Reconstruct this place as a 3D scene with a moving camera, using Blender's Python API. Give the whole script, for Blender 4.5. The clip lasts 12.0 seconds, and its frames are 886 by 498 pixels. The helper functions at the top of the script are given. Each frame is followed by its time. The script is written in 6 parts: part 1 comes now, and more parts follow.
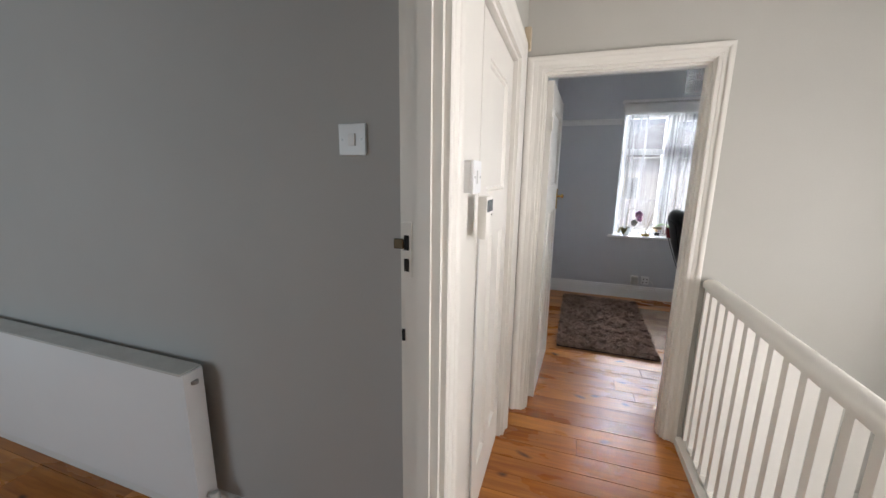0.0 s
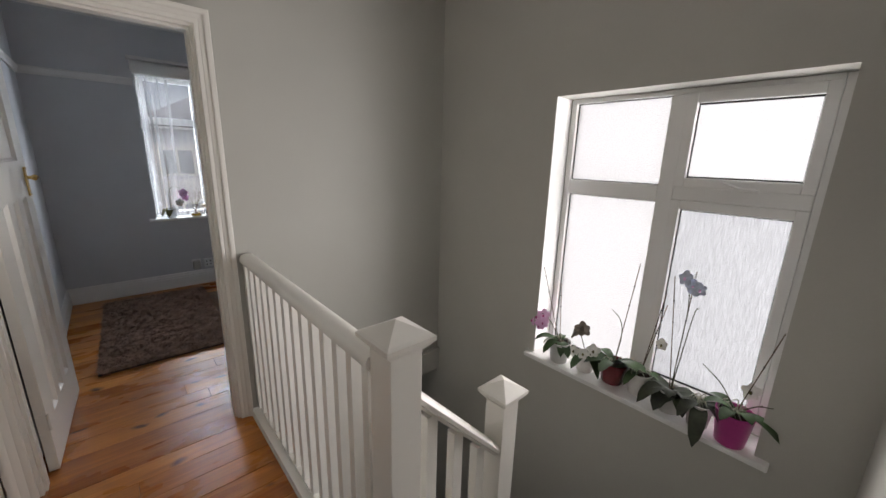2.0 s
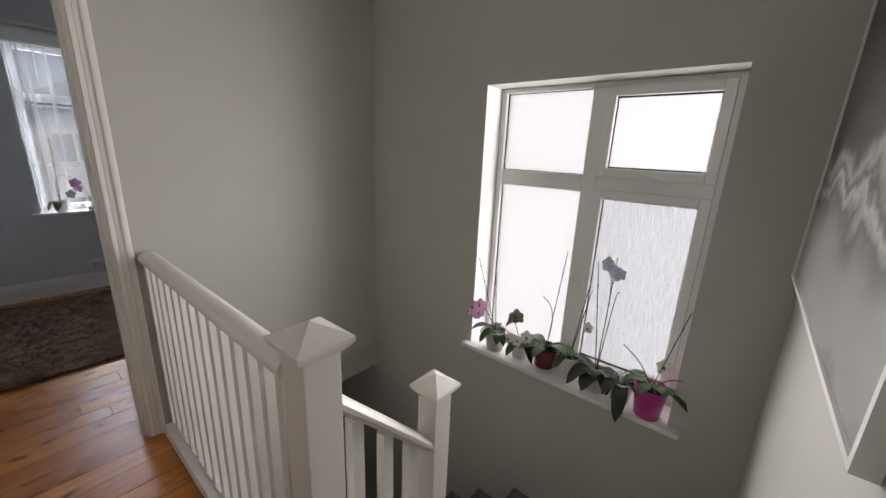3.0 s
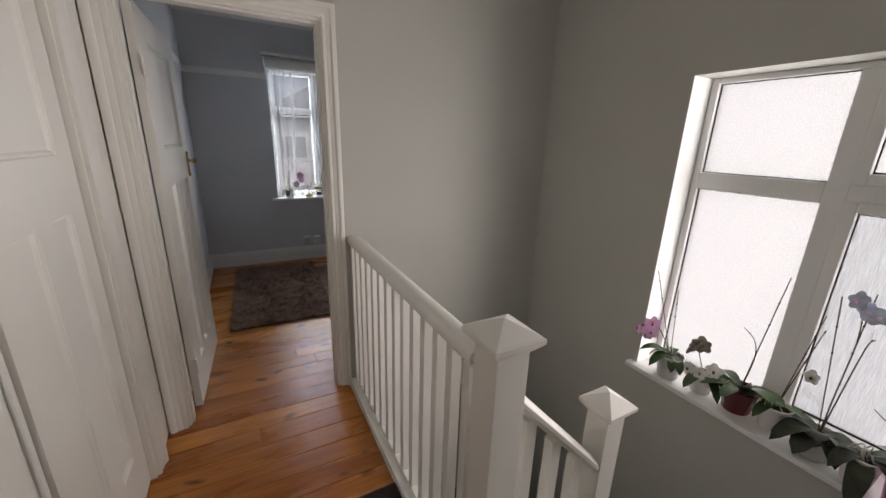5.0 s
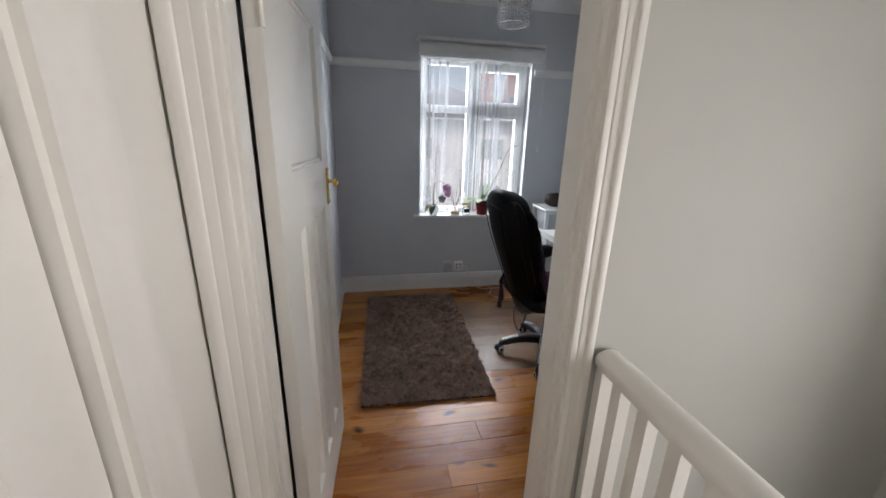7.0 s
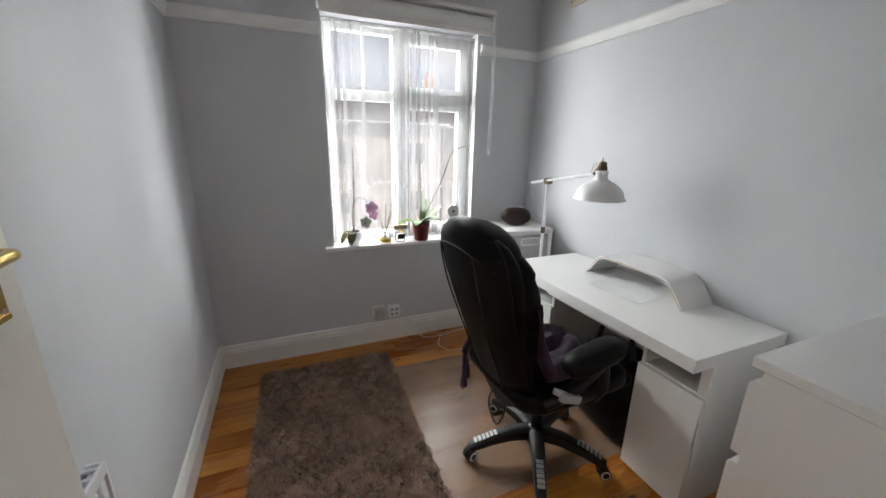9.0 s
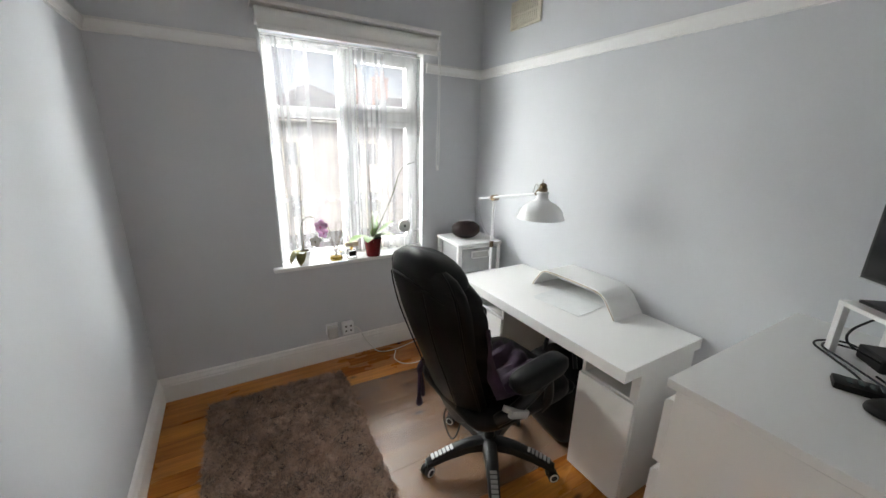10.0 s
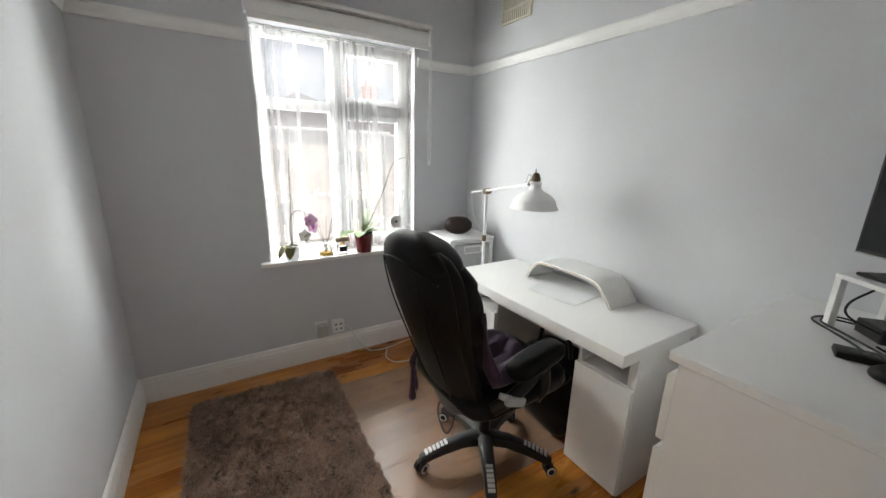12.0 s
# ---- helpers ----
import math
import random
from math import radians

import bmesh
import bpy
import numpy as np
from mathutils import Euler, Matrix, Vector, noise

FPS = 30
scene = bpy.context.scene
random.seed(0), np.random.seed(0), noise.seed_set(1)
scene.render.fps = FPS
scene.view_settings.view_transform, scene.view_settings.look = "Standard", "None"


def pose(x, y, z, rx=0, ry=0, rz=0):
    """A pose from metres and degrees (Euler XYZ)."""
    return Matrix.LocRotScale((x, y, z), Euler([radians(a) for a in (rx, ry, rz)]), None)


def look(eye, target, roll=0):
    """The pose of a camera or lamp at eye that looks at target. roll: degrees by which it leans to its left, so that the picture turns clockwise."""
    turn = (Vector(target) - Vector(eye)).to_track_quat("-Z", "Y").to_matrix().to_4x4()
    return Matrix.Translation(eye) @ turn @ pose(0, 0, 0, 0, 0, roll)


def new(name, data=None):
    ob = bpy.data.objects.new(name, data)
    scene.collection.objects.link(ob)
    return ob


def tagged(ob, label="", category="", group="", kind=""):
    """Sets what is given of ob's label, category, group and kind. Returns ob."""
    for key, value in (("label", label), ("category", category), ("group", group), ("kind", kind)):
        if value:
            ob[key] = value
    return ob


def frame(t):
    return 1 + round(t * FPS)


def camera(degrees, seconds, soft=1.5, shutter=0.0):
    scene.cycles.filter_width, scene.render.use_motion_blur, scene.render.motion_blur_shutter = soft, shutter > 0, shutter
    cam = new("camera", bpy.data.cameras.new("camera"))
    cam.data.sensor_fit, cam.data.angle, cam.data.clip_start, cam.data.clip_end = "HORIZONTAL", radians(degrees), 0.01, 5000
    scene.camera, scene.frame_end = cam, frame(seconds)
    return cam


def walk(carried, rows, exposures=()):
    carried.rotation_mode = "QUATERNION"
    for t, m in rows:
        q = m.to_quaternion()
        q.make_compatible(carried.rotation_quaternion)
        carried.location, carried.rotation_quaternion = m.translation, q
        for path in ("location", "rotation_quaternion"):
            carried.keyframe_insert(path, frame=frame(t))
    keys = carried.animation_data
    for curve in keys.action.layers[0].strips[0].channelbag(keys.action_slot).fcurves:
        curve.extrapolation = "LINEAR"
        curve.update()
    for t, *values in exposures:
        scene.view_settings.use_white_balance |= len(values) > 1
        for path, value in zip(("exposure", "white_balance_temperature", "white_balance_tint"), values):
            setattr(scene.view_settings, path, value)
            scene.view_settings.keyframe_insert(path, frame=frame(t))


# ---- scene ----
cam = camera(100.4, 12.0)
PATH = [
    (0, (0.343, -2.141, 1.436), (-0.277, -0.281, 1.044), 0.8),
    (0.5, (0.399, -2.061, 1.443), (0.578, -0.12, 0.994), 1.1),
    (0.8, (0.434, -2.067, 1.443), (0.971, -0.198, 0.977), 1.4),
    (1, (0.446, -2.063, 1.446), (1.181, -0.264, 0.971), 1.4),
    (1.5, (0.505, -2.072, 1.453), (1.574, -0.452, 0.972), 1.4),
    (2, (0.583, -2.069, 1.45), (1.881, -0.626, 0.967), 1.5),
    (2.5, (0.655, -2.069, 1.435), (2.089, -0.772, 0.922), 1.6),
    (2.7, (0.672, -2.074, 1.444), (2.146, -0.834, 0.904), 1.6),
    (4.3, (0.576, -2.067, 1.425), (2.108, -0.865, 0.968), 3.9),
    (4.5, (0.564, -2.056, 1.455), (1.933, -0.704, 0.909), 2.1),
    (5, (0.55, -1.99, 1.455), (1.467, -0.304, 0.894), 1.8),
    (5.5, (0.492, -1.832, 1.454), (1.194, -0.046, 0.89), 1.6),
    (6, (0.494, -1.549, 1.416), (1.104, 0.27, 0.852), 1.7),
    (6.5, (0.494, -1.181, 1.442), (0.979, 0.673, 0.872), 1.5),
    (6.9, (0.44, -0.856, 1.454), (0.834, 1.022, 0.886), 1.1),
    (7, (0.44, -0.792, 1.478), (0.813, 1.088, 0.9), 1.6),
    (7.2, (0.445, -0.658, 1.482), (0.791, 1.227, 0.906), 1.6),
    (8.8, (0.612, 0.184, 1.435), (1.241, 2.004, 0.895), 1.1),
    (9, (0.627, 0.192, 1.439), (1.38, 1.963, 0.892), 1.2),
    (9.5, (0.648, 0.195, 1.488), (1.554, 1.891, 0.935), 1.2),
    (10, (0.639, 0.177, 1.565), (1.609, 1.837, 1.013), 1.3),
    (10.5, (0.628, 0.174, 1.571), (1.631, 1.822, 1.042), 1.3),
    (11, (0.623, 0.167, 1.553), (1.636, 1.815, 1.044), 1.3),
    (11.5, (0.625, 0.171, 1.489), (1.642, 1.817, 0.985), 1.3),
    (12, (0.633, 0.187, 1.461), (1.653, 1.832, 0.958), 1.4),
]
walk(cam, [(t, look(eye, target, roll)) for t, eye, target, roll in PATH],
     exposures=[(0, 2.08, 6700, 13), (0.5, 2.05, 6700, 13), (1.0, 1.55, 6700, 13), (2.5, 1.24, 6700, 13), (4.6, 1.13, 6850, 15), (5.5, 1.26, 6850, 14), (6.5, 1.57, 6750, 13), (7.0, 1.71, 6650, 12), (8.8, 2.0, 7300, 12), (10.0, 2.3, 7350, 11), (11.0, 2.32, 7900, 11), (12, 2.32, 7550, 11)])

# ---- world, sun, lamps that stand in for daylight ----
world = bpy.data.worlds.new("sky")
scene.world = world
world.use_nodes = True
wn, wl = world.node_tree.nodes, world.node_tree.links
sky = wn.new("ShaderNodeTexSky")
sky.sky_type, sky.sun_disc = "NISHITA", False
sky.sun_elevation, sky.sun_rotation = radians(48.5), radians(225)
wtc, wmap, wno = wn.new("ShaderNodeTexCoord"), wn.new("ShaderNodeMapping"), wn.new("ShaderNodeTexNoise")
wmap.inputs["Scale"].default_value = (1.6, 1.6, 4.0)
wno.inputs["Scale"].default_value, wno.inputs["Detail"].default_value = 2.2, 7.0
wramp, wmix = wn.new("ShaderNodeValToRGB"), wn.new("ShaderNodeMixRGB")
wramp.color_ramp.elements[0].position, wramp.color_ramp.elements[1].position = 0.40, 0.66
wmix.inputs["Color2"].default_value = (3.0, 3.05, 3.15, 1)
wl.new(wtc.outputs["Generated"], wmap.inputs["Vector"])
wl.new(wmap.outputs["Vector"], wno.inputs["Vector"])
wl.new(wno.outputs["Fac"], wramp.inputs["Fac"])
wl.new(wramp.outputs["Color"], wmix.inputs["Fac"])
# Sky colour is multiplied down so that the window view keeps its tone.
wdim = wn.new("ShaderNodeMixRGB")
wdim.blend_type = "MULTIPLY"
wdim.inputs["Fac"].default_value, wdim.inputs["Color2"].default_value = 1.0, (0.30, 0.33, 0.38, 1)
wl.new(sky.outputs["Color"], wdim.inputs["Color1"])
wl.new(wdim.outputs["Color"], wmix.inputs["Color1"])
wbg = wn["Background"]
wl.new(wmix.outputs["Color"], wbg.inputs["Color"])
wbg.inputs["Strength"].default_value = 0.05

sun = new("sun", bpy.data.lights.new("sun", "SUN"))
sun.data.energy, sun.data.angle, sun.data.color = 0.9, radians(0.5), (1.0, 0.95, 0.87)
sun.matrix_world = look((-5, -5, 8), (0, 0, 0))


def daylight(name, m, w, h, watts, color=(0.93, 0.97, 1.0)):
    """An area lamp that stands in for sky light at a window, seen or unseen."""
    ob = new(name, bpy.data.lights.new(name, "AREA"))
    ob.data.shape, ob.data.size, ob.data.size_y = "RECTANGLE", w, h
    ob.data.energy, ob.data.color = watts, color
    ob.matrix_world = m
    return ob


daylight("stair_window_daylight", look((2.64, -1.45, 1.03), (0, -1.45, 1.03)), 1.06, 1.46, 23, (1.0, 0.985, 0.985))
# Bedroom window is unseen; this lamp gives the light that enters from there.
daylight("unseen_bedroom_window_light", look((-2.2, -4.25, 1.4), (-1.7, -1.2, 0.0)), 1.5, 1.2, 6.2, (0.68, 0.88, 1.0))
# Unseen back window, made up to lend the landing some light from behind.
daylight("back_room_fill", look((0.7, -5.0, 1.5), (0.7, 0, 1.5)), 1.5, 1.3, 1.4, (1.0, 0.97, 0.93))

# Added lamps, out of sight beyond the window, that brighten the study as sky.
daylight("study_sky_fill", look((1.35, 6.0, 3.72), (1.5, 0.8, 0.9)), 5.2, 1.25, 200, (0.83, 0.92, 1.0))
daylight("study_sky_fill_west", look((-0.1, 3.7, 1.6), (2.4, 0.3, 1.0)), 1.5, 1.5, 60, (0.83, 0.92, 1.0))
daylight("study_sky_fill_east", look((2.95, 3.6, 1.6), (0.3, 1.0, 1.1)), 1.0, 1.5, 68, (0.83, 0.92, 1.0))


# ---- materials ----
def material(name, color, rough=0.6, metal=0.0, vary=0.08, scale=6.0, grain=90.0, bump=0.15, coat=0.0, sheen=0.0,
             stretch=(1, 1, 1), spec=0.5, dark=None):
    """A surface with two scales of variation in colour and a fine relief."""
    mat = bpy.data.materials.new(name)
    mat.use_nodes = True
    n, l = mat.node_tree.nodes, mat.node_tree.links
    p = n["Principled BSDF"]
    p.inputs["Metallic"].default_value = metal
    p.inputs["Coat Weight"].default_value = coat
    p.inputs["Sheen Weight"].default_value = sheen
    p.inputs["Specular IOR Level"].default_value = spec
    geo, mp = n.new("ShaderNodeNewGeometry"), n.new("ShaderNodeMapping")
    mp.inputs["Scale"].default_value = stretch
    l.new(geo.outputs["Position"], mp.inputs["Vector"])
    a, b = n.new("ShaderNodeTexNoise"), n.new("ShaderNodeTexNoise")
    a.inputs["Scale"].default_value, a.inputs["Detail"].default_value = scale, 4
    b.inputs["Scale"].default_value, b.inputs["Detail"].default_value = grain, 3
    l.new(mp.outputs["Vector"], a.inputs["Vector"])
    l.new(mp.outputs["Vector"], b.inputs["Vector"])
    add = n.new("ShaderNodeMath")
    add.operation = "MULTIPLY_ADD"
    add.inputs[1].default_value = 0.4
    l.new(b.outputs["Fac"], add.inputs[0])
    l.new(a.outputs["Fac"], add.inputs[2])
    ramp = n.new("ShaderNodeValToRGB")
    lo = dark or [c * (1 - vary * 2.2) for c in color]
    hi = [min(1, c * (1 + vary)) for c in color]
    ramp.color_ramp.elements[0].position, ramp.color_ramp.elements[1].position = 0.45, 0.95
    ramp.color_ramp.elements[0].color, ramp.color_ramp.elements[1].color = (*lo, 1), (*hi, 1)
    l.new(add.outputs[0], ramp.inputs["Fac"])
    l.new(ramp.outputs["Color"], p.inputs["Base Color"])
    rr = n.new("ShaderNodeMapRange")
    rr.inputs["To Min"].default_value, rr.inputs["To Max"].default_value = max(0.03, rough - 0.04), min(1, rough + 0.04)
    l.new(a.outputs["Fac"], rr.inputs["Value"])
    l.new(rr.outputs["Result"], p.inputs["Roughness"])
    if bump:
        bp = n.new("ShaderNodeBump")
        bp.inputs["Strength"].default_value, bp.inputs["Distance"].default_value = bump, 0.004
        l.new(add.outputs[0], bp.inputs["Height"])
        l.new(bp.outputs["Normal"], p.inputs["Normal"])
    return mat


def board_material():
    """Varnished old pine: long grain, dark knots, a different tone for each board."""
    mat = bpy.data.materials.new("varnished_pine")
    mat.use_nodes = True
    n, l = mat.node_tree.nodes, mat.node_tree.links
    p = n["Principled BSDF"]
    geo, info = n.new("ShaderNodeNewGeometry"), n.new("ShaderNodeObjectInfo")
    off = n.new("ShaderNodeVectorMath")
    off.operation = "MULTIPLY_ADD"
    comb = n.new("ShaderNodeCombineXYZ")
    for k in "XYZ":
        l.new(info.outputs["Random"], comb.inputs[k])
    off.inputs[1].default_value = (37, 0, 19)
    l.new(comb.outputs[0], off.inputs[0])
    l.new(geo.outputs["Position"], off.inputs[2])

    def noise_at(sc, scale, detail, dist=0.0):
        mp, t = n.new("ShaderNodeMapping"), n.new("ShaderNodeTexNoise")
        mp.inputs["Scale"].default_value = sc
        t.inputs["Scale"].default_value, t.inputs["Detail"].default_value, t.inputs["Distortion"].default_value = scale, detail, dist
        l.new(off.outputs[0], mp.inputs["Vector"])
        l.new(mp.outputs["Vector"], t.inputs["Vector"])
        return t.outputs["Fac"]

    grain = noise_at((1, 16, 1), 3.0, 6, 0.6)
    fine = noise_at((4, 140, 4), 2.0, 3)
    blot = noise_at((1, 2.2, 1), 2.6, 3)
    mp, vor = n.new("ShaderNodeMapping"), n.new("ShaderNodeTexVoronoi")
    mp.inputs["Scale"].default_value = (3.6, 8.5, 1)
    warp = n.new("ShaderNodeVectorMath")
    warp.operation = "ADD"
    wn_ = n.new("ShaderNodeTexNoise")
    wn_.inputs["Scale"].default_value = 5.0
    l.new(off.outputs[0], wn_.inputs["Vector"])
    sc = n.new("ShaderNodeVectorMath")
    sc.operation = "SCALE"
    sc.inputs["Scale"].default_value = 0.12
    l.new(wn_.outputs["Color"], sc.inputs[0])
    l.new(off.outputs[0], warp.inputs[0])
    l.new(sc.outputs[0], warp.inputs[1])
    l.new(warp.outputs[0], mp.inputs["Vector"])
    l.new(mp.outputs["Vector"], vor.inputs["Vector"])
    vor.inputs["Scale"].default_value = 1.0
    knot = n.new("ShaderNodeMapRange")
    knot.inputs["From Min"].default_value, knot.inputs["From Max"].default_value = 0.06, 0.17
    l.new(vor.outputs["Distance"], knot.inputs["Value"])
    ramp = n.new("ShaderNodeValToRGB")
    e = ramp.color_ramp.elements
    e[0].position, e[0].color = 0.3, (0.26, 0.07, 0.01, 1)
    e[1].position, e[1].color = 0.75, (0.64, 0.265, 0.05, 1)
    mixf = n.new("ShaderNodeMath")
    mixf.operation = "MULTIPLY_ADD"
    mixf.inputs[1].default_value = 0.55
    l.new(grain, mixf.inputs[0])
    half = n.new("ShaderNodeMath")
    half.operation = "MULTIPLY_ADD"
    half.inputs[1].default_value = 0.45
    l.new(blot, half.inputs[0])
    tone = n.new("ShaderNodeMath")
    tone.operation = "MULTIPLY_ADD"
    tone.inputs[1].default_value, tone.inputs[2].default_value = 0.22, -0.1
    l.new(info.outputs["Random"], tone.inputs[0])
    l.new(tone.outputs[0], half.inputs[2])
    l.new(half.outputs[0], mixf.inputs[2])
    l.new(mixf.outputs[0], ramp.inputs["Fac"])
    dk = n.new("ShaderNodeMixRGB")
    dk.inputs["Color1"].default_value = (0.06, 0.016, 0.004, 1)
    l.new(knot.outputs["Result"], dk.inputs["Fac"])
    l.new(ramp.outputs["Color"], dk.inputs["Color2"])
    l.new(dk.outputs["Color"], p.inputs["Base Color"])
    rr = n.new("ShaderNodeMapRange")
    rr.inputs["To Min"].default_value, rr.inputs["To Max"].default_value = 0.16, 0.42
    l.new(blot, rr.inputs["Value"])
    l.new(rr.outputs["Result"], p.inputs["Roughness"])
    bp = n.new("ShaderNodeBump")
    bp.inputs["Strength"].default_value, bp.inputs["Distance"].default_value = 0.25, 0.003
    l.new(fine, bp.inputs["Height"])
    l.new(bp.outputs["Normal"], p.inputs["Normal"])
    return mat


def shag_material():
    """Curly pile: each tuft a little darker or paler brown grey, over broad trodden patches."""
    mat = bpy.data.materials.new("brown_grey_shag")
    mat.use_nodes = True
    n, l = mat.node_tree.nodes, mat.node_tree.links
    p = n["Principled BSDF"]
    geo, t, ad, ramp = (n.new("ShaderNode" + k) for k in ("NewGeometry", "TexNoise", "Math", "ValToRGB"))
    t.inputs["Scale"].default_value, t.inputs["Detail"].default_value = 7.0, 4
    l.new(geo.outputs["Position"], t.inputs["Vector"])
    ad.operation = "MULTIPLY_ADD"
    ad.inputs[1].default_value = 0.6
    l.new(geo.outputs["Random Per Island"], ad.inputs[0])
    l.new(t.outputs["Fac"], ad.inputs[2])
    e = ramp.color_ramp.elements
    e[0].position, e[0].color = 0.35, (0.075, 0.043, 0.031, 1)
    e[1].position, e[1].color = 1.05, (0.46, 0.295, 0.22, 1)
    l.new(ad.outputs[0], ramp.inputs["Fac"])
    l.new(ramp.outputs["Color"], p.inputs["Base Color"])
    p.inputs["Roughness"].default_value = 0.8
    p.inputs["Sheen Weight"].default_value = 0.2
    return mat


def glass_material(name, rough=0.0, stretch=(1, 1, 1), scale=60.0, bump=0.0, tint=(1, 1, 1), streaks=0.0):
    mat = bpy.data.materials.new(name)
    mat.use_nodes = True
    n, l = mat.node_tree.nodes, mat.node_tree.links
    p = n["Principled BSDF"]
    p.inputs["Base Color"].default_value = (*tint, 1)
    p.inputs["Transmission Weight"].default_value = 1
    p.inputs["Roughness"].default_value = rough
    p.inputs["IOR"].default_value = 1.45
    if bump:
        geo, mp, t, bp = (n.new("ShaderNode" + k) for k in ("NewGeometry", "Mapping", "TexNoise", "Bump"))
        mp.inputs["Scale"].default_value = stretch
        t.inputs["Scale"].default_value, t.inputs["Detail"].default_value = scale, 3
        bp.inputs["Strength"].default_value, bp.inputs["Distance"].default_value = bump, 0.01
        l.new(geo.outputs["Position"], mp.inputs["Vector"])
        l.new(mp.outputs["Vector"], t.inputs["Vector"])
        l.new(t.outputs["Fac"], bp.inputs["Height"])
        l.new(bp.outputs["Normal"], p.inputs["Normal"])
        # Uneven light through the glass is put into its tint.
        if streaks:
            r = n.new("ShaderNodeValToRGB")
            r.color_ramp.elements[0].position, r.color_ramp.elements[1].position = 0.36, 0.66
            r.color_ramp.elements[0].color = (*(c * (1 - streaks) for c in tint), 1)
            r.color_ramp.elements[1].color = (*(c * (1 + streaks) for c in tint), 1)
            l.new(t.outputs["Fac"], r.inputs["Fac"])
            l.new(r.outputs["Color"], p.inputs["Base Color"])
    return mat


def net_material():
    """Sheer net: fine threads, closer where a fold turns, a lace band across and a lace hem."""
    mat = bpy.data.materials.new("net_fabric")
    mat.use_nodes = True
    n, l = mat.node_tree.nodes, mat.node_tree.links
    n.remove(n["Principled BSDF"])
    out = n["Material Output"]
    clear, dif, tra, m1, m2 = (n.new("ShaderNode" + k) for k in ("BsdfTransparent", "BsdfDiffuse", "BsdfTranslucent", "MixShader", "MixShader"))
    dif.inputs["Color"].default_value = (0.62, 0.62, 0.64, 1)
    tra.inputs["Color"].default_value = (0.195, 0.195, 0.205, 1)
    m1.inputs["Fac"].default_value = 0.5
    l.new(dif.outputs[0], m1.inputs[1])
    l.new(tra.outputs[0], m1.inputs[2])

    def math_node(op, a, b, c=None):
        m = n.new("ShaderNodeMath")
        m.operation = op
        for k, v in enumerate((a, b, c)):
            if v is None:
                continue
            if isinstance(v, (int, float)):
                m.inputs[k].default_value = v
            else:
                l.new(v, m.inputs[k])
        return m.outputs[0]

    geo, sep, nsep, mp, t = (n.new("ShaderNode" + k) for k in ("NewGeometry", "SeparateXYZ", "SeparateXYZ", "Mapping", "TexNoise"))
    l.new(geo.outputs["Position"], sep.inputs[0])
    l.new(geo.outputs["Normal"], nsep.inputs[0])
    mp.inputs["Scale"].default_value = (26, 1, 0.5)
    t.inputs["Scale"].default_value, t.inputs["Detail"].default_value = 1.0, 4
    l.new(geo.outputs["Position"], mp.inputs["Vector"])
    l.new(mp.outputs["Vector"], t.inputs["Vector"])
    turn = math_node("ABSOLUTE", nsep.outputs["X"], 0)
    cover = math_node("MULTIPLY_ADD", turn, 0.34, 0.15)
    cover = math_node("MULTIPLY_ADD", t.outputs["Fac"], 0.34, cover)
    lace = n.new("ShaderNodeTexVoronoi")
    lace.inputs["Scale"].default_value = 30
    l.new(geo.outputs["Position"], lace.inputs["Vector"])
    petal = math_node("LESS_THAN", lace.outputs["Distance"], 0.42)
    wave = math_node("SINE", math_node("MULTIPLY", sep.outputs["X"], 48.0), 0)
    for z0, half in ((1.17, 0.022), (0.90, 0.02), (0.80, 0.022)):
        zc = math_node("MULTIPLY_ADD", wave, 0.012, z0)
        off = math_node("ABSOLUTE", math_node("SUBTRACT", sep.outputs["Z"], zc), 0)
        band = math_node("MULTIPLY", math_node("LESS_THAN", off, half), petal)
        cover = math_node("MULTIPLY_ADD", band, 0.28, cover)
    cover = math_node("MINIMUM", cover, 0.97)
    l.new(cover, m2.inputs["Fac"])
    l.new(clear.outputs[0], m2.inputs[1])
    l.new(m1.outputs[0], m2.inputs[2])
    l.new(m2.outputs[0], out.inputs["Surface"])
    return mat


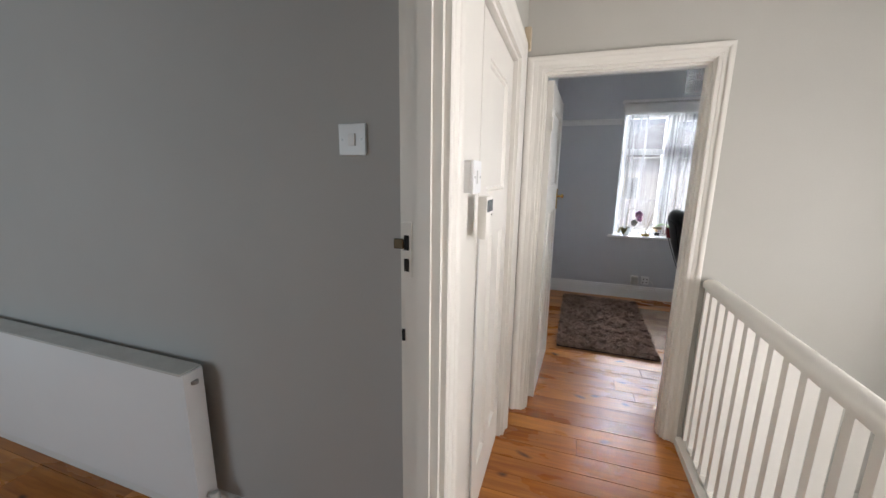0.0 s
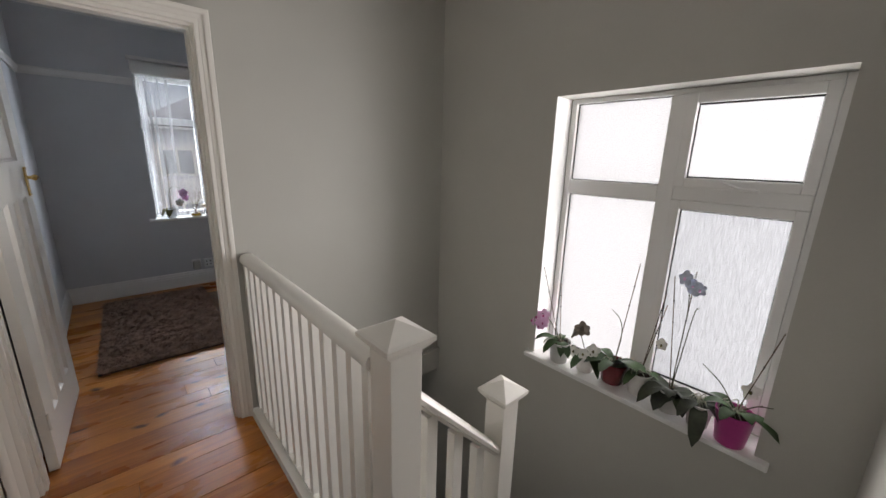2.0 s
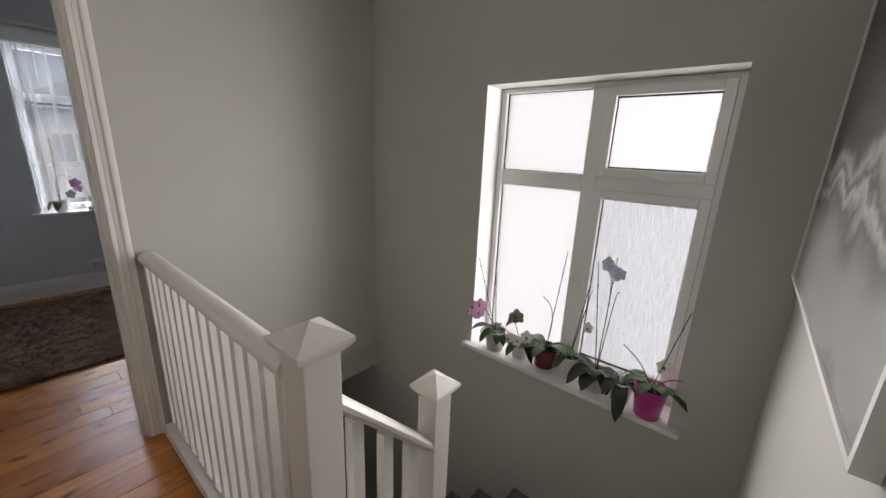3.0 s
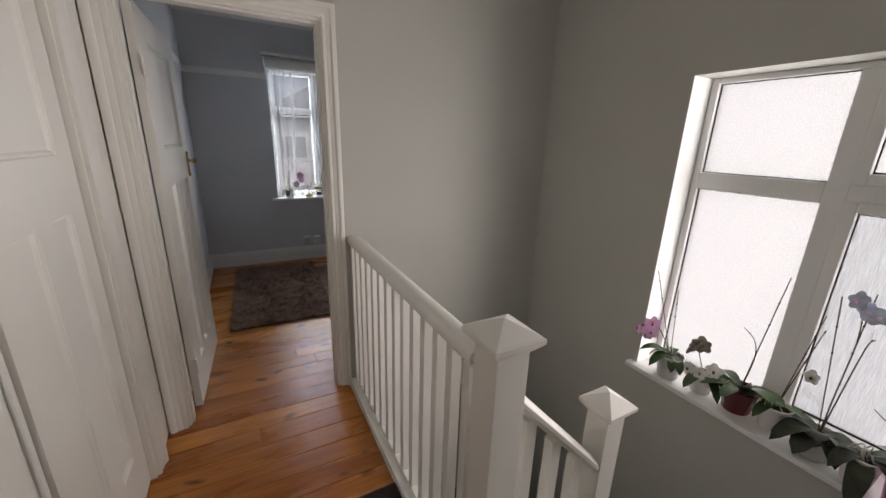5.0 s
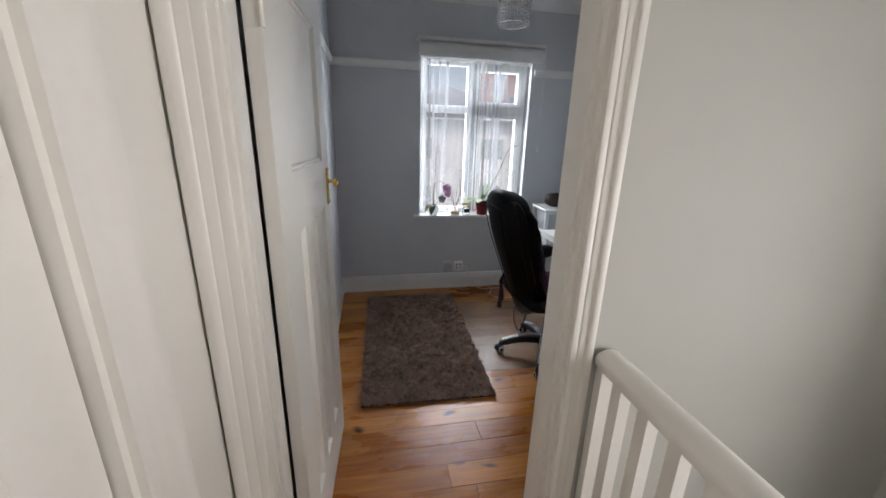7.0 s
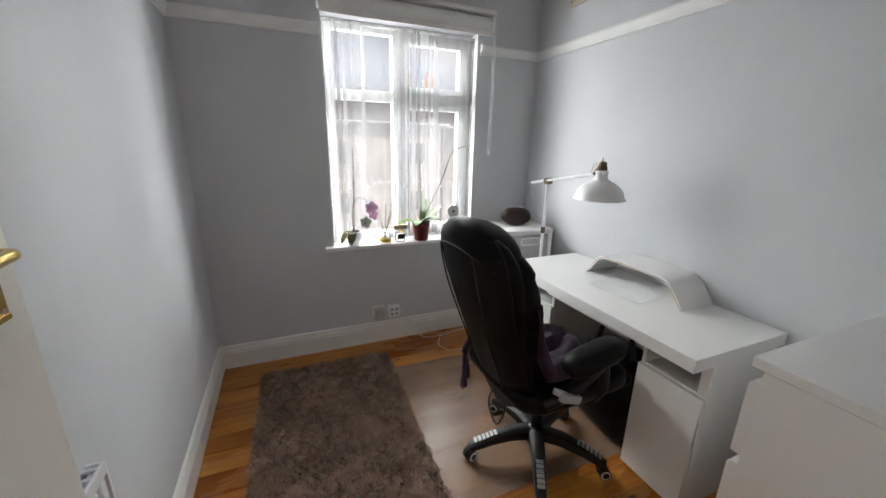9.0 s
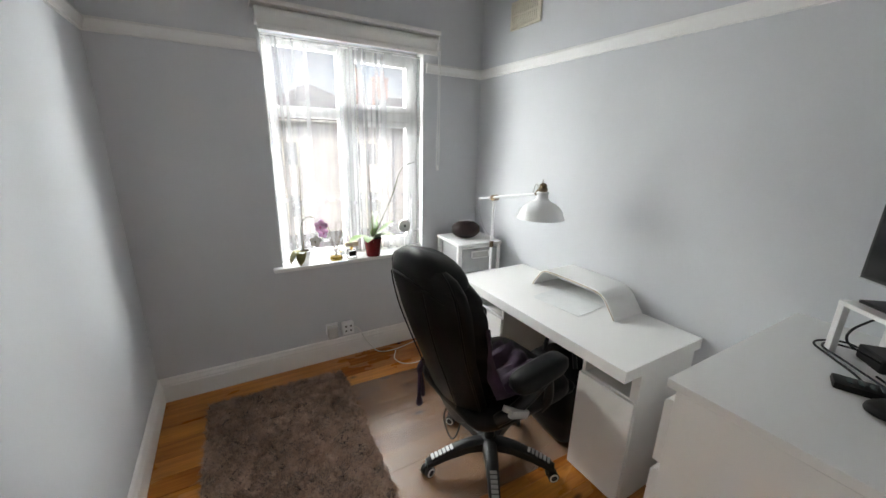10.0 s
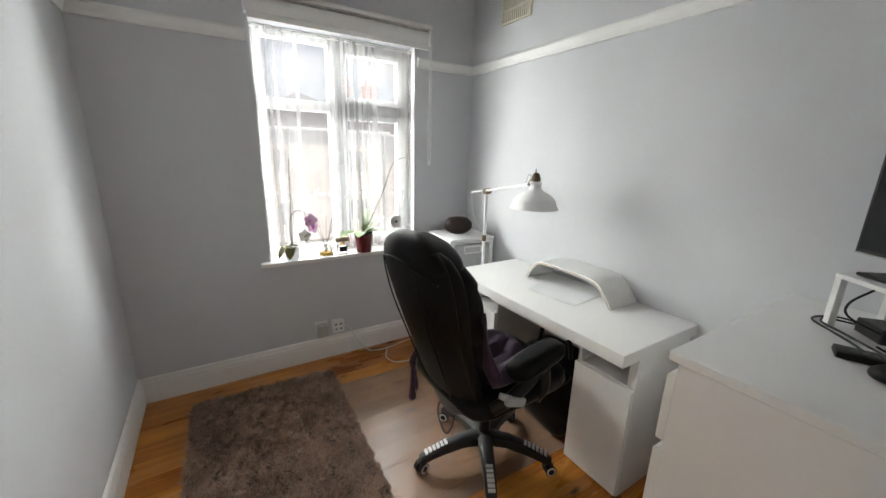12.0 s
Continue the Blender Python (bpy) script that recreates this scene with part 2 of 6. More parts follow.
M = {
    "landing": material("greige_wall_paint", (0.495, 0.487, 0.449), 0.65, vary=0.02, scale=2.5, grain=140, bump=0.08),
    "study": material("cool_grey_wall_paint", (0.60, 0.615, 0.64), 0.62, vary=0.02, scale=2.5, grain=140, bump=0.08),
    "bedroom": material("pale_grey_wall_paint", (0.47, 0.46, 0.442), 0.65, vary=0.02, scale=2.5, grain=140, bump=0.08),
    "ceiling": material("ceiling_paint", (0.78, 0.78, 0.77), 0.8, vary=0.02, scale=3, grain=120, bump=0.08),
    "gloss": material("cream_white_gloss_paint", (0.78, 0.76, 0.71), 0.38, vary=0.012, scale=5, grain=60, bump=0),
    "white": material("white_satin_paint", (0.80, 0.80, 0.79), 0.4, vary=0.012, scale=6, grain=70, bump=0.02),
    "upvc": material("white_window_plastic", (0.80, 0.80, 0.79), 0.3, vary=0.008, scale=5, grain=50, bump=0),
    "laminate": material("white_laminate", (0.84, 0.84, 0.83), 0.32, vary=0.006, scale=4, grain=160, bump=0),
    "enamel": material("white_enamel", (0.80, 0.81, 0.82), 0.32, vary=0.006, scale=5, grain=60, bump=0),
    # Near black: puts the shade of gaps and holes into the colour.
    "dark_gap": material("dark_gap", (0.015, 0.014, 0.013), 0.9, bump=0),
    "brass": material("polished_brass", (0.72, 0.50, 0.17), 0.22, 1.0, vary=0.06, scale=20, grain=120, bump=0.05),
    "bronze": material("aged_bronze", (0.13, 0.095, 0.06), 0.32, 1.0, vary=0.06, scale=20, grain=120, bump=0.05),
    "steel": material("brushed_steel", (0.42, 0.42, 0.42), 0.4, 1.0, vary=0.05, scale=20, grain=120, bump=0.05),
    "chrome": material("chrome", (0.75, 0.75, 0.76), 0.12, 1.0, vary=0.02, bump=0),
    "leather": material("black_leather", (0.004, 0.004, 0.005), 0.4, spec=0.15, vary=0.25, scale=9, grain=220, bump=0.35),
    "black": material("black_plastic", (0.009, 0.009, 0.01), 0.4, spec=0.32, vary=0.15, scale=9, grain=150, bump=0.1),
    "screen": material("black_screen", (0.012, 0.013, 0.015), 0.12, vary=0.05, bump=0),
    "purple": material("purple_knit", (0.034, 0.014, 0.038), 0.9, vary=0.3, scale=14, grain=260, bump=0.6, sheen=0.05),
    "shag": shag_material(),
    "shag_base": material("rug_backing", (0.05, 0.032, 0.026), 0.95, vary=0.3, bump=0.3),
    "doormat": material("dark_brown_carpet", (0.022, 0.014, 0.012), 0.95, vary=0.4, scale=20, grain=240, bump=0.8),
    "carpet": material("grey_stair_carpet", (0.16, 0.165, 0.17), 0.95, vary=0.25, scale=20, grain=240, bump=0.6),
    "soil": material("bark_chips", (0.05, 0.03, 0.018), 0.9, vary=0.5, scale=60, grain=200, bump=0.8),
    "leaf": material("orchid_leaf", (0.035, 0.075, 0.022), 0.4, vary=0.3, scale=18, grain=90, bump=0.1),
    "leaf_dark": material("aged_orchid_leaf", (0.028, 0.036, 0.018), 0.45, vary=0.4, scale=18, grain=90, bump=0.1),
    "leaf_bright": material("fresh_orchid_leaf", (0.12, 0.20, 0.06), 0.4, vary=0.25, scale=18, grain=90, bump=0.1),
    "grip": material("dull_silver_plastic", (0.42, 0.42, 0.43), 0.5, 0.2, vary=0.04, scale=20, bump=0.05),
    "leaf_yellow": material("yellowing_leaf", (0.17, 0.15, 0.04), 0.5, vary=0.3, scale=18, grain=90, bump=0.1),
    "stem": material("flower_stem", (0.06, 0.065, 0.03), 0.6, vary=0.3, scale=40, bump=0.1),
    "stake": material("wooden_stake", (0.12, 0.08, 0.05), 0.7, vary=0.3, scale=40, bump=0.2),
    "root": material("pale_aerial_root", (0.42, 0.42, 0.34), 0.7, vary=0.2, scale=40, bump=0.2),
    "petal_pink": material("pink_petal", (0.86, 0.56, 0.80), 0.6, vary=0.2, scale=30, bump=0.1, dark=(0.84, 0.50, 0.76)),
    "petal_white": material("white_petal", (0.78, 0.77, 0.74), 0.6, vary=0.1, scale=30, bump=0.1),
    "petal_blue": material("pale_blue_petal", (0.55, 0.60, 0.74), 0.6, vary=0.15, scale=30, bump=0.1),
    "petal_dead": material("withered_petal", (0.17, 0.135, 0.11), 0.8, vary=0.3, scale=30, bump=0.3),
    "pot_grey": material("pale_grey_ceramic", (0.52, 0.52, 0.50), 0.3, vary=0.06, scale=12, bump=0.04),
    "pot_white": material("white_ceramic", (0.76, 0.75, 0.72), 0.25, vary=0.04, scale=12, bump=0.04),
    "pot_red": material("dark_red_ceramic", (0.14, 0.012, 0.018), 0.25, vary=0.15, scale=12, bump=0.04),
    "pot_pink": material("magenta_ceramic", (0.50, 0.06, 0.28), 0.3, vary=0.08, scale=12, bump=0.04),
    "football": material("pebbled_brown_leather", (0.024, 0.011, 0.01), 0.42, spec=0.3, vary=0.2, scale=20, grain=320, bump=0.5),
    "ply": material("birch_ply_edge", (0.50, 0.36, 0.22), 0.6, vary=0.15, scale=30, grain=200, bump=0.2),
    "paper": material("white_paper", (0.80, 0.82, 0.82), 0.7, vary=0.03, scale=12, bump=0.03),
    "vent": material("cream_plastic", (0.70, 0.66, 0.54), 0.45, vary=0.04, scale=10, bump=0.05),
    "clear_box": material("translucent_plastic", (0.74, 0.76, 0.77), 0.3, vary=0.05, scale=10, bump=0.05),
    "blind": material("white_blind_fabric", (0.78, 0.77, 0.75), 0.8, vary=0.03, scale=6, grain=200, bump=0.15),
    "cable": material("white_cable", (0.70, 0.70, 0.68), 0.5, vary=0.05, bump=0),
    "display": material("grey_display", (0.12, 0.15, 0.15), 0.2, vary=0.1, bump=0),
    "amber": material("amber_oil", (0.65, 0.40, 0.04), 0.15, vary=0.1, bump=0),
    "lid_white": material("cap_wood", (0.55, 0.45, 0.32), 0.5, vary=0.1, bump=0.05),
    "brick": material("weathered_render", (0.68, 0.64, 0.60), 0.85, vary=0.1, scale=1.2, grain=12, bump=0.2),
    "slate": material("roof_slate", (0.14, 0.13, 0.14), 0.7, vary=0.3, scale=2, grain=14, bump=0.3),
    "red_brick": material("red_chimney_brick", (0.36, 0.15, 0.09), 0.85, vary=0.25, scale=3, grain=20, bump=0.3),
    "far_glass": material("dark_window_glass", (0.27, 0.27, 0.28), 0.4, vary=0.2, bump=0),
    "ground": material("street_ground", (0.09, 0.09, 0.085), 0.9, vary=0.3, scale=0.6, grain=8, bump=0.3),
    "pine": board_material(),
    "glass": glass_material("clear_glass"),
    # Tints hold down the lamp behind and carry painted streaks of light.
    "frosted": glass_material("frosted_glass", 0.55, (1, 1, 1), 170, 0.5, (0.1, 0.101, 0.103), 0.12),
    "reeded": glass_material("streaked_glass", 0.3, (1, 210, 10), 1.6, 0.6, (0.074, 0.077, 0.081), 0.2),
    "net": net_material(),
}
M["clear_box"].node_tree.nodes["Principled BSDF"].inputs["Alpha"].default_value = 0.62


# ---- mesh helpers ----
def box(bm, x0, x1, y0, y1, z0, z1, bevel=0.0):
    vs = [bm.verts.new((x, y, z)) for x in (x0, x1) for y in (y0, y1) for z in (z0, z1)]
    fs = [bm.faces.new([vs[i] for i in f]) for f in ((0, 1, 3, 2), (4, 6, 7, 5), (0, 4, 5, 1), (2, 3, 7, 6), (0, 2, 6, 4), (1, 5, 7, 3))]
    if bevel:
        es = {e for f in fs for e in f.edges}
        bmesh.ops.bevel(bm, geom=list(es), offset=bevel, segments=2, affect="EDGES", profile=0.6)
    return bm


def ring(bm, c, u, v, r, seg):
    return [bm.verts.new(c + u * (math.cos(2 * math.pi * k / seg) * r) + v * (math.sin(2 * math.pi * k / seg) * r)) for k in range(seg)]


def bridge(bm, a, b):
    for k in range(len(a)):
        bm.faces.new((a[k], a[(k + 1) % len(a)], b[(k + 1) % len(b)], b[k]))


def tube(bm, pts, r, seg=8, cap=True):
    """A round bar along points; r is one radius or one for each point."""
    pts = [Vector(p) for p in pts]
    rs = r if isinstance(r, (list, tuple)) else [r] * len(pts)
    rows, up = [], None
    for i, p in enumerate(pts):
        d = (pts[min(i + 1, len(pts) - 1)] - pts[max(i - 1, 0)]).normalized()
        if up is None:
            up = d.orthogonal().normalized()
        up = (up - d * up.dot(d)).normalized()
        rows.append(ring(bm, p, up, d.cross(up), max(rs[i], 1e-4), seg))
    for a, b in zip(rows, rows[1:]):
        bridge(bm, a, b)
    if cap:
        bm.faces.new(rows[0][::-1])
        bm.faces.new(rows[-1])
    return bm


def lathe(bm, prof, c=(0, 0, 0), seg=24, close=True):
    """A turned body: prof is (radius, height) from bottom to top."""
    c = Vector(c)
    rows = [ring(bm, c + Vector((0, 0, z)), Vector((1, 0, 0)), Vector((0, 1, 0)), max(r, 1e-4), seg) for r, z in prof]
    for a, b in zip(rows, rows[1:]):
        bridge(bm, a, b)
    if close:
        bm.faces.new(rows[0][::-1])
        bm.faces.new(rows[-1])
    return bm


def curve_pts(ctrl, n=12):
    """Points on a smooth line through the given ones."""
    c = [Vector(p) for p in ctrl]
    c = [c[0] * 2 - c[1]] + c + [c[-1] * 2 - c[-2]]
    out = []
    for i in range(1, len(c) - 2):
        for k in range(n):
            t = k / n
            out.append(0.5 * (2 * c[i] + (c[i + 1] - c[i - 1]) * t + (2 * c[i - 1] - 5 * c[i] + 4 * c[i + 1] - c[i + 2]) * t * t
                              + (3 * c[i] - c[i - 1] - 3 * c[i + 1] + c[i + 2]) * t ** 3))
    return out + [c[-2]]


def mesh_of(name, bm, mat, smooth=False):
    bmesh.ops.recalc_face_normals(bm, faces=bm.faces)
    me = bpy.data.meshes.new(name)
    bm.to_mesh(me)
    bm.free()
    me.materials.append(M[mat] if isinstance(mat, str) else mat)
    if smooth:
        me.shade_smooth()
        me.set_sharp_from_angle(angle=radians(42))
    return me


def part(name, bm, mat, parent, label="", smooth=False):
    ob = new(name, mesh_of(name, bm, mat, smooth))
    ob.parent = parent
    return tagged(ob, label)


def thing(name, at, label, category, group="", rz=0.0, kind=""):
    ob = new(name)
    ob.empty_display_size = 0.1
    ob.matrix_basis = pose(*at, 0, 0, rz)
    return tagged(ob, label, category, group, kind)


def solid(name, bm, mat, label, category, kind="", smooth=False, at=(0, 0, 0), rz=0.0, group=""):
    ob = new(name, mesh_of(name, bm, mat, smooth))
    ob.matrix_basis = pose(*at, 0, 0, rz)
    return tagged(ob, label, category, group, kind)


def structure(name, bm, mat, label, category, smooth=False):
    return solid(name, bm, mat, label, category, "structure", smooth)


B = bmesh.new


def walled(bm, axis, p0, p1, a0, a1, z0, z1, holes=()):
    """A wall slab across axis from p0 to p1, along a0..a1, with openings (a0, a1, z0, z1) right through."""
    cuts = sorted({a0, a1, *(v for h in holes for v in h[:2])})
    for s, e in zip(cuts, cuts[1:]):
        hs = sorted((h[2], h[3]) for h in holes if h[0] <= s and h[1] >= e)
        z = z0
        for lo, hi in hs + [(z1, z1)]:
            if lo > z:
                if axis == "x":
                    box(bm, p0, p1, s, e, z, lo)
                else:
                    box(bm, s, e, p0, p1, z, lo)
            z = max(z, hi)
    bmesh.ops.remove_doubles(bm, verts=bm.verts, dist=1e-5)
    return bm


def architrave(bm, a0, a1, top, prof, put, foot=0.0, wide=1.0, one_sided=False):
    """A moulded surround round an opening a0..a1 up to top, mitred; prof is (outward, proud); put(a, z, d) gives the place; one_sided leaves the a0 leg out."""
    rows = []
    for i in range(1 if one_sided else 0, 4):
        row = []
        for w, d in prof:
            a = a0 - w * wide * (0 if one_sided else 1) if i < 2 else a1 + w
            z = foot if i in (0, 3) else top + w
            row.append(bm.verts.new(put(a, z, d)))
        rows.append(row)
    for r0, r1 in zip(rows, rows[1:]):
        for k in range(len(prof) - 1):
            bm.faces.new((r0[k], r0[k + 1], r1[k + 1], r1[k]))
    for r in (rows[0], rows[-1]):
        bm.faces.new(r)
    return bm


ARCH = [(0.0, 0.0), (0.0, 0.014), (0.008, 0.017), (0.022, 0.014), (0.026, 0.017), (0.046, 0.019), (0.052, 0.026), (0.064, 0.029),
        (0.076, 0.026), (0.078, 0.019), (0.082, 0.016), (0.082, 0.0)]


def strip(bm, prof, p0, p1, out):
    """A straight moulding from p0 to p1 on a wall whose face looks along out; prof is (proud, height)."""
    p0, p1, o = Vector(p0), Vector(p1), Vector(out)
    a = [bm.verts.new(p0 + o * d + Vector((0, 0, z))) for d, z in prof]
    b = [bm.verts.new(p1 + o * d + Vector((0, 0, z))) for d, z in prof]
    for k in range(len(prof) - 1):
        bm.faces.new((a[k], a[k + 1], b[k + 1], b[k]))
    bm.faces.new(a), bm.faces.new(b)
    return bm


SKIRT = [(0, 0.0), (0.02, 0.0), (0.02, 0.105), (0.017, 0.112), (0.019, 0.122), (0.013, 0.138), (0.012, 0.15), (0.004, 0.157), (0, 0.157)]
PICTURE = [(0, 0.0), (0.012, 0.002), (0.014, 0.02), (0.02, 0.034), (0.026, 0.05), (0.022, 0.062), (0.0, 0.064)]
H = 2.65

# ---- structure: walls ----
structure("wall_landing_north", walled(B(), "y", 0.0, 0.06, -0.04, 2.41, -0.24, H, [(0.17, 0.94, -0.24, 1.985)]), "landing",
          "warm grey painted wall round the study doorway", "wall")
structure("wall_study_south", walled(B(), "y", 0.06, 0.12, 0.0, 2.53, -0.24, H, [(0.17, 0.94, -0.24, 1.985)]), "study",
          "cool grey painted study wall beside the door", "wall")
structure("wall_landing_west", walled(B(), "x", 0.02, 0.08, -2.39, 0.0, 0.0, H, [(-2.13, -1.36, 0.0, 1.985), (-1.03, -0.285, 0.0, 1.97)]), "landing",
          "warm grey painted landing wall with two doorways", "wall")
structure("wall_bedroom_east", walled(B(), "x", -0.015, 0.02, -4.0, -1.08, 0.0, H, [(-2.13, -1.36, 0.0, 1.985)]), "bedroom",
          "pale grey bedroom wall beside its doorway", "wall")
structure("wall_bedroom_north", walled(B(), "y", -1.2, -1.08, -3.3, -0.04, 0.0, H), "bedroom", "pale grey bedroom wall behind a radiator", "wall")
structure("wall_bedroom_west", walled(B(), "x", -3.42, -3.3, -4.0, -1.08, 0.0, H), "bedroom", "plain pale grey bedroom wall", "wall")
structure("wall_bedroom_south", walled(B(), "y", -4.12, -4.0, -3.42, 0.0, 0.0, H, [(-2.95, -1.45, 0.75, 2.05)]), "bedroom", "pale grey bedroom wall with an unseen assumed window opening", "wall")
structure("wall_stair_east", walled(B(), "x", 2.41, 2.68, -2.39, 0.0, -2.75, H, [(-1.99, -0.909, 0.27, 1.775)]), "landing",
          "warm grey stairwell wall with a deep window opening", "wall")
structure("wall_stair_south", walled(B(), "y", -2.39, -2.27, 1.0, 2.41, -2.75, H), "landing", "warm grey painted stairwell wall behind a picture", "wall")
# Unseen back room, added to close the landing and hold a window.
structure("wall_back_room_west", walled(B(), "x", -0.04, 0.08, -4.6, -2.39, 0.0, H), "landing", "plain warm grey wall", "wall")
structure("wall_back_room_east", walled(B(), "x", 2.41, 2.53, -4.6, -2.39, 0.0, H), "landing", "plain warm grey wall", "wall")
structure("wall_back_room_south", walled(B(), "y", -4.72, -4.6, -0.04, 2.53, 0.0, H, [(0.0, 1.4, 0.85, 2.15)]), "landing", "plain warm grey wall with an unseen, added window opening", "wall")
structure("wall_study_west", walled(B(), "x", 0.0, 0.135, 0.12, 2.68, 0.0, H), "study", "cool grey painted study wall behind the open door", "wall")
structure("wall_study_east", walled(B(), "x", 2.404, 2.53, 0.12, 2.68, 0.0, H), "study", "cool grey painted study wall beside the desk", "wall")
structure("wall_study_north", walled(B(), "y", 2.68, 2.95, 0.0, 2.53, -0.3, H, [(0.89, 1.91, 0.735, 2.16)]), "study", "cool grey painted study wall with the window", "wall")
structure("ceiling_landing", box(B(), -0.04, 2.68, -4.72, 0.06, H, H + 0.12), "ceiling", "plain white landing ceiling", "ceiling")
structure("ceiling_bedroom", box(B(), -3.42, -0.04, -4.12, 0.06, H, H + 0.12), "ceiling", "plain white bedroom ceiling", "ceiling")
structure("ceiling_study", box(B(), 0.0, 2.53, 0.06, 2.95, H, H + 0.12), "ceiling", "plain white study ceiling", "ceiling")
COVE = [(0, -0.09), (0.008, -0.09), (0.012, -0.075), (0.03, -0.045), (0.055, -0.022), (0.08, -0.012), (0.085, 0.0), (0, 0)]
cove = B()
strip(cove, COVE, (0.135, 2.68, H), (2.404, 2.68, H), (0, -1, 0))
strip(cove, COVE, (0.135, 0.12, H), (0.135, 2.68, H), (1, 0, 0))
strip(cove, COVE, (2.404, 0.12, H), (2.404, 2.68, H), (-1, 0, 0))
strip(cove, COVE, (0.135, 0.12, H), (2.404, 0.12, H), (0, 1, 0))
structure("trim_coving", cove, "ceiling", "white plaster coving under the study ceiling", "coving", True)

# lower hall under the study, reached by the stairs
structure("wall_lower_east", walled(B(), "x", 2.41, 2.68, 0.0, 3.4, -2.75, -0.3), "landing", "warm grey wall of the hall below", "wall")
structure("wall_lower_west", walled(B(), "x", 1.0, 1.1, -2.27, 3.4, -2.75, -0.26), "landing", "warm grey wall beside the lower stairs", "wall")
structure("wall_lower_north", walled(B(), "y", 3.4, 3.5, 1.0, 2.68, -2.75, -0.3), "landing", "warm grey end wall of the hall below", "wall")
structure("floor_lower_hall", box(B(), 1.0, 2.68, -2.39, 3.5, -2.85, -2.75), "carpet", "grey carpeted floor of the hall below", "floor")
structure("ceiling_lower_hall", box(B(), 1.1, 2.41, 0.08, 3.4, -0.3, -0.26), "ceiling", "white ceiling of the hall below", "ceiling")
fascia = B()
box(fascia, 1.1, 2.41, -0.022, 0.0, -0.25, -0.085)
box(fascia, 1.1, 2.41, -0.035, 0.0, -0.085, -0.062, 0.004)
structure("trim_stair_fascia", fascia, "landing", "painted fascia board with a lipped top across the stairwell", "fascia")
structure("subfloor", walled(B(), "x", -0.04, 1.0, -4.6, 0.06, -0.24, -0.024), "dark_gap", "dark boards under the landing floor", "subfloor")
structure("subfloor_bedroom", box(B(), -3.42, -0.04, -4.12, -1.08, -0.24, -0.024), "dark_gap", "dark boards under the bedroom floor", "subfloor")
structure("subfloor_study", box(B(), 0.0, 2.53, 0.06, 2.95, -0.24, -0.024), "dark_gap", "dark boards under the study floor", "subfloor")
structure("subfloor_back_room", box(B(), 1.0, 2.53, -4.6, -2.39, -0.24, -0.024), "dark_gap", "dark boards under the back room floor", "subfloor")
apron = B()
box(apron, 1.0, 1.025, -1.4, 0.0, -0.26, -0.001)
structure("trim_floor_edge", apron, "gloss", "white painted board along the landing edge", "trim")

# ---- mouldings ----
sk = B()
strip(sk, SKIRT, (0.135, 2.68, 0), (2.404, 2.68, 0), (0, -1, 0))
strip(sk, SKIRT, (0.135, 0.12, 0), (0.135, 2.68, 0), (1, 0, 0))
strip(sk, SKIRT, (2.404, 0.12, 0), (2.404, 2.68, 0), (-1, 0, 0))
strip(sk, SKIRT, (1.03, 0.12, 0), (2.404, 0.12, 0), (0, 1, 0))
structure("baseboard_study", sk, "white", "tall white moulded skirting board round the study", "skirting board")
pr = B()
strip(pr, PICTURE, (0.135, 2.68, 2.03), (0.87, 2.68, 2.03), (0, -1, 0))
strip(pr, PICTURE, (1.93, 2.68, 2.03), (2.404, 2.68, 2.03), (0, -1, 0))
strip(pr, PICTURE, (0.135, 0.12, 2.03), (0.135, 2.68, 2.03), (1, 0, 0))
strip(pr, PICTURE, (2.404, 0.12, 2.03), (2.404, 2.68, 2.03), (-1, 0, 0))
strip(pr, PICTURE, (1.03, 0.12, 2.03), (2.404, 0.12, 2.03), (0, 1, 0))
structure("trim_picture_rail", pr, "white", "white picture rail round the study walls", "picture rail")
sb = B()
strip(sb, SKIRT, (-3.3, -1.2, 0), (-0.04, -1.2, 0), (0, -1, 0))
structure("baseboard_bedroom", sb, "white", "white skirting board under the bedroom radiator", "skirting board")
sl = B()
strip(sl, SKIRT, (0.084, -1.276, 0), (0.084, -1.031, 0), (1, 0, 0))
structure("baseboard_landing", sl, "gloss", "short white skirting board between two landing doors", "skirting board")


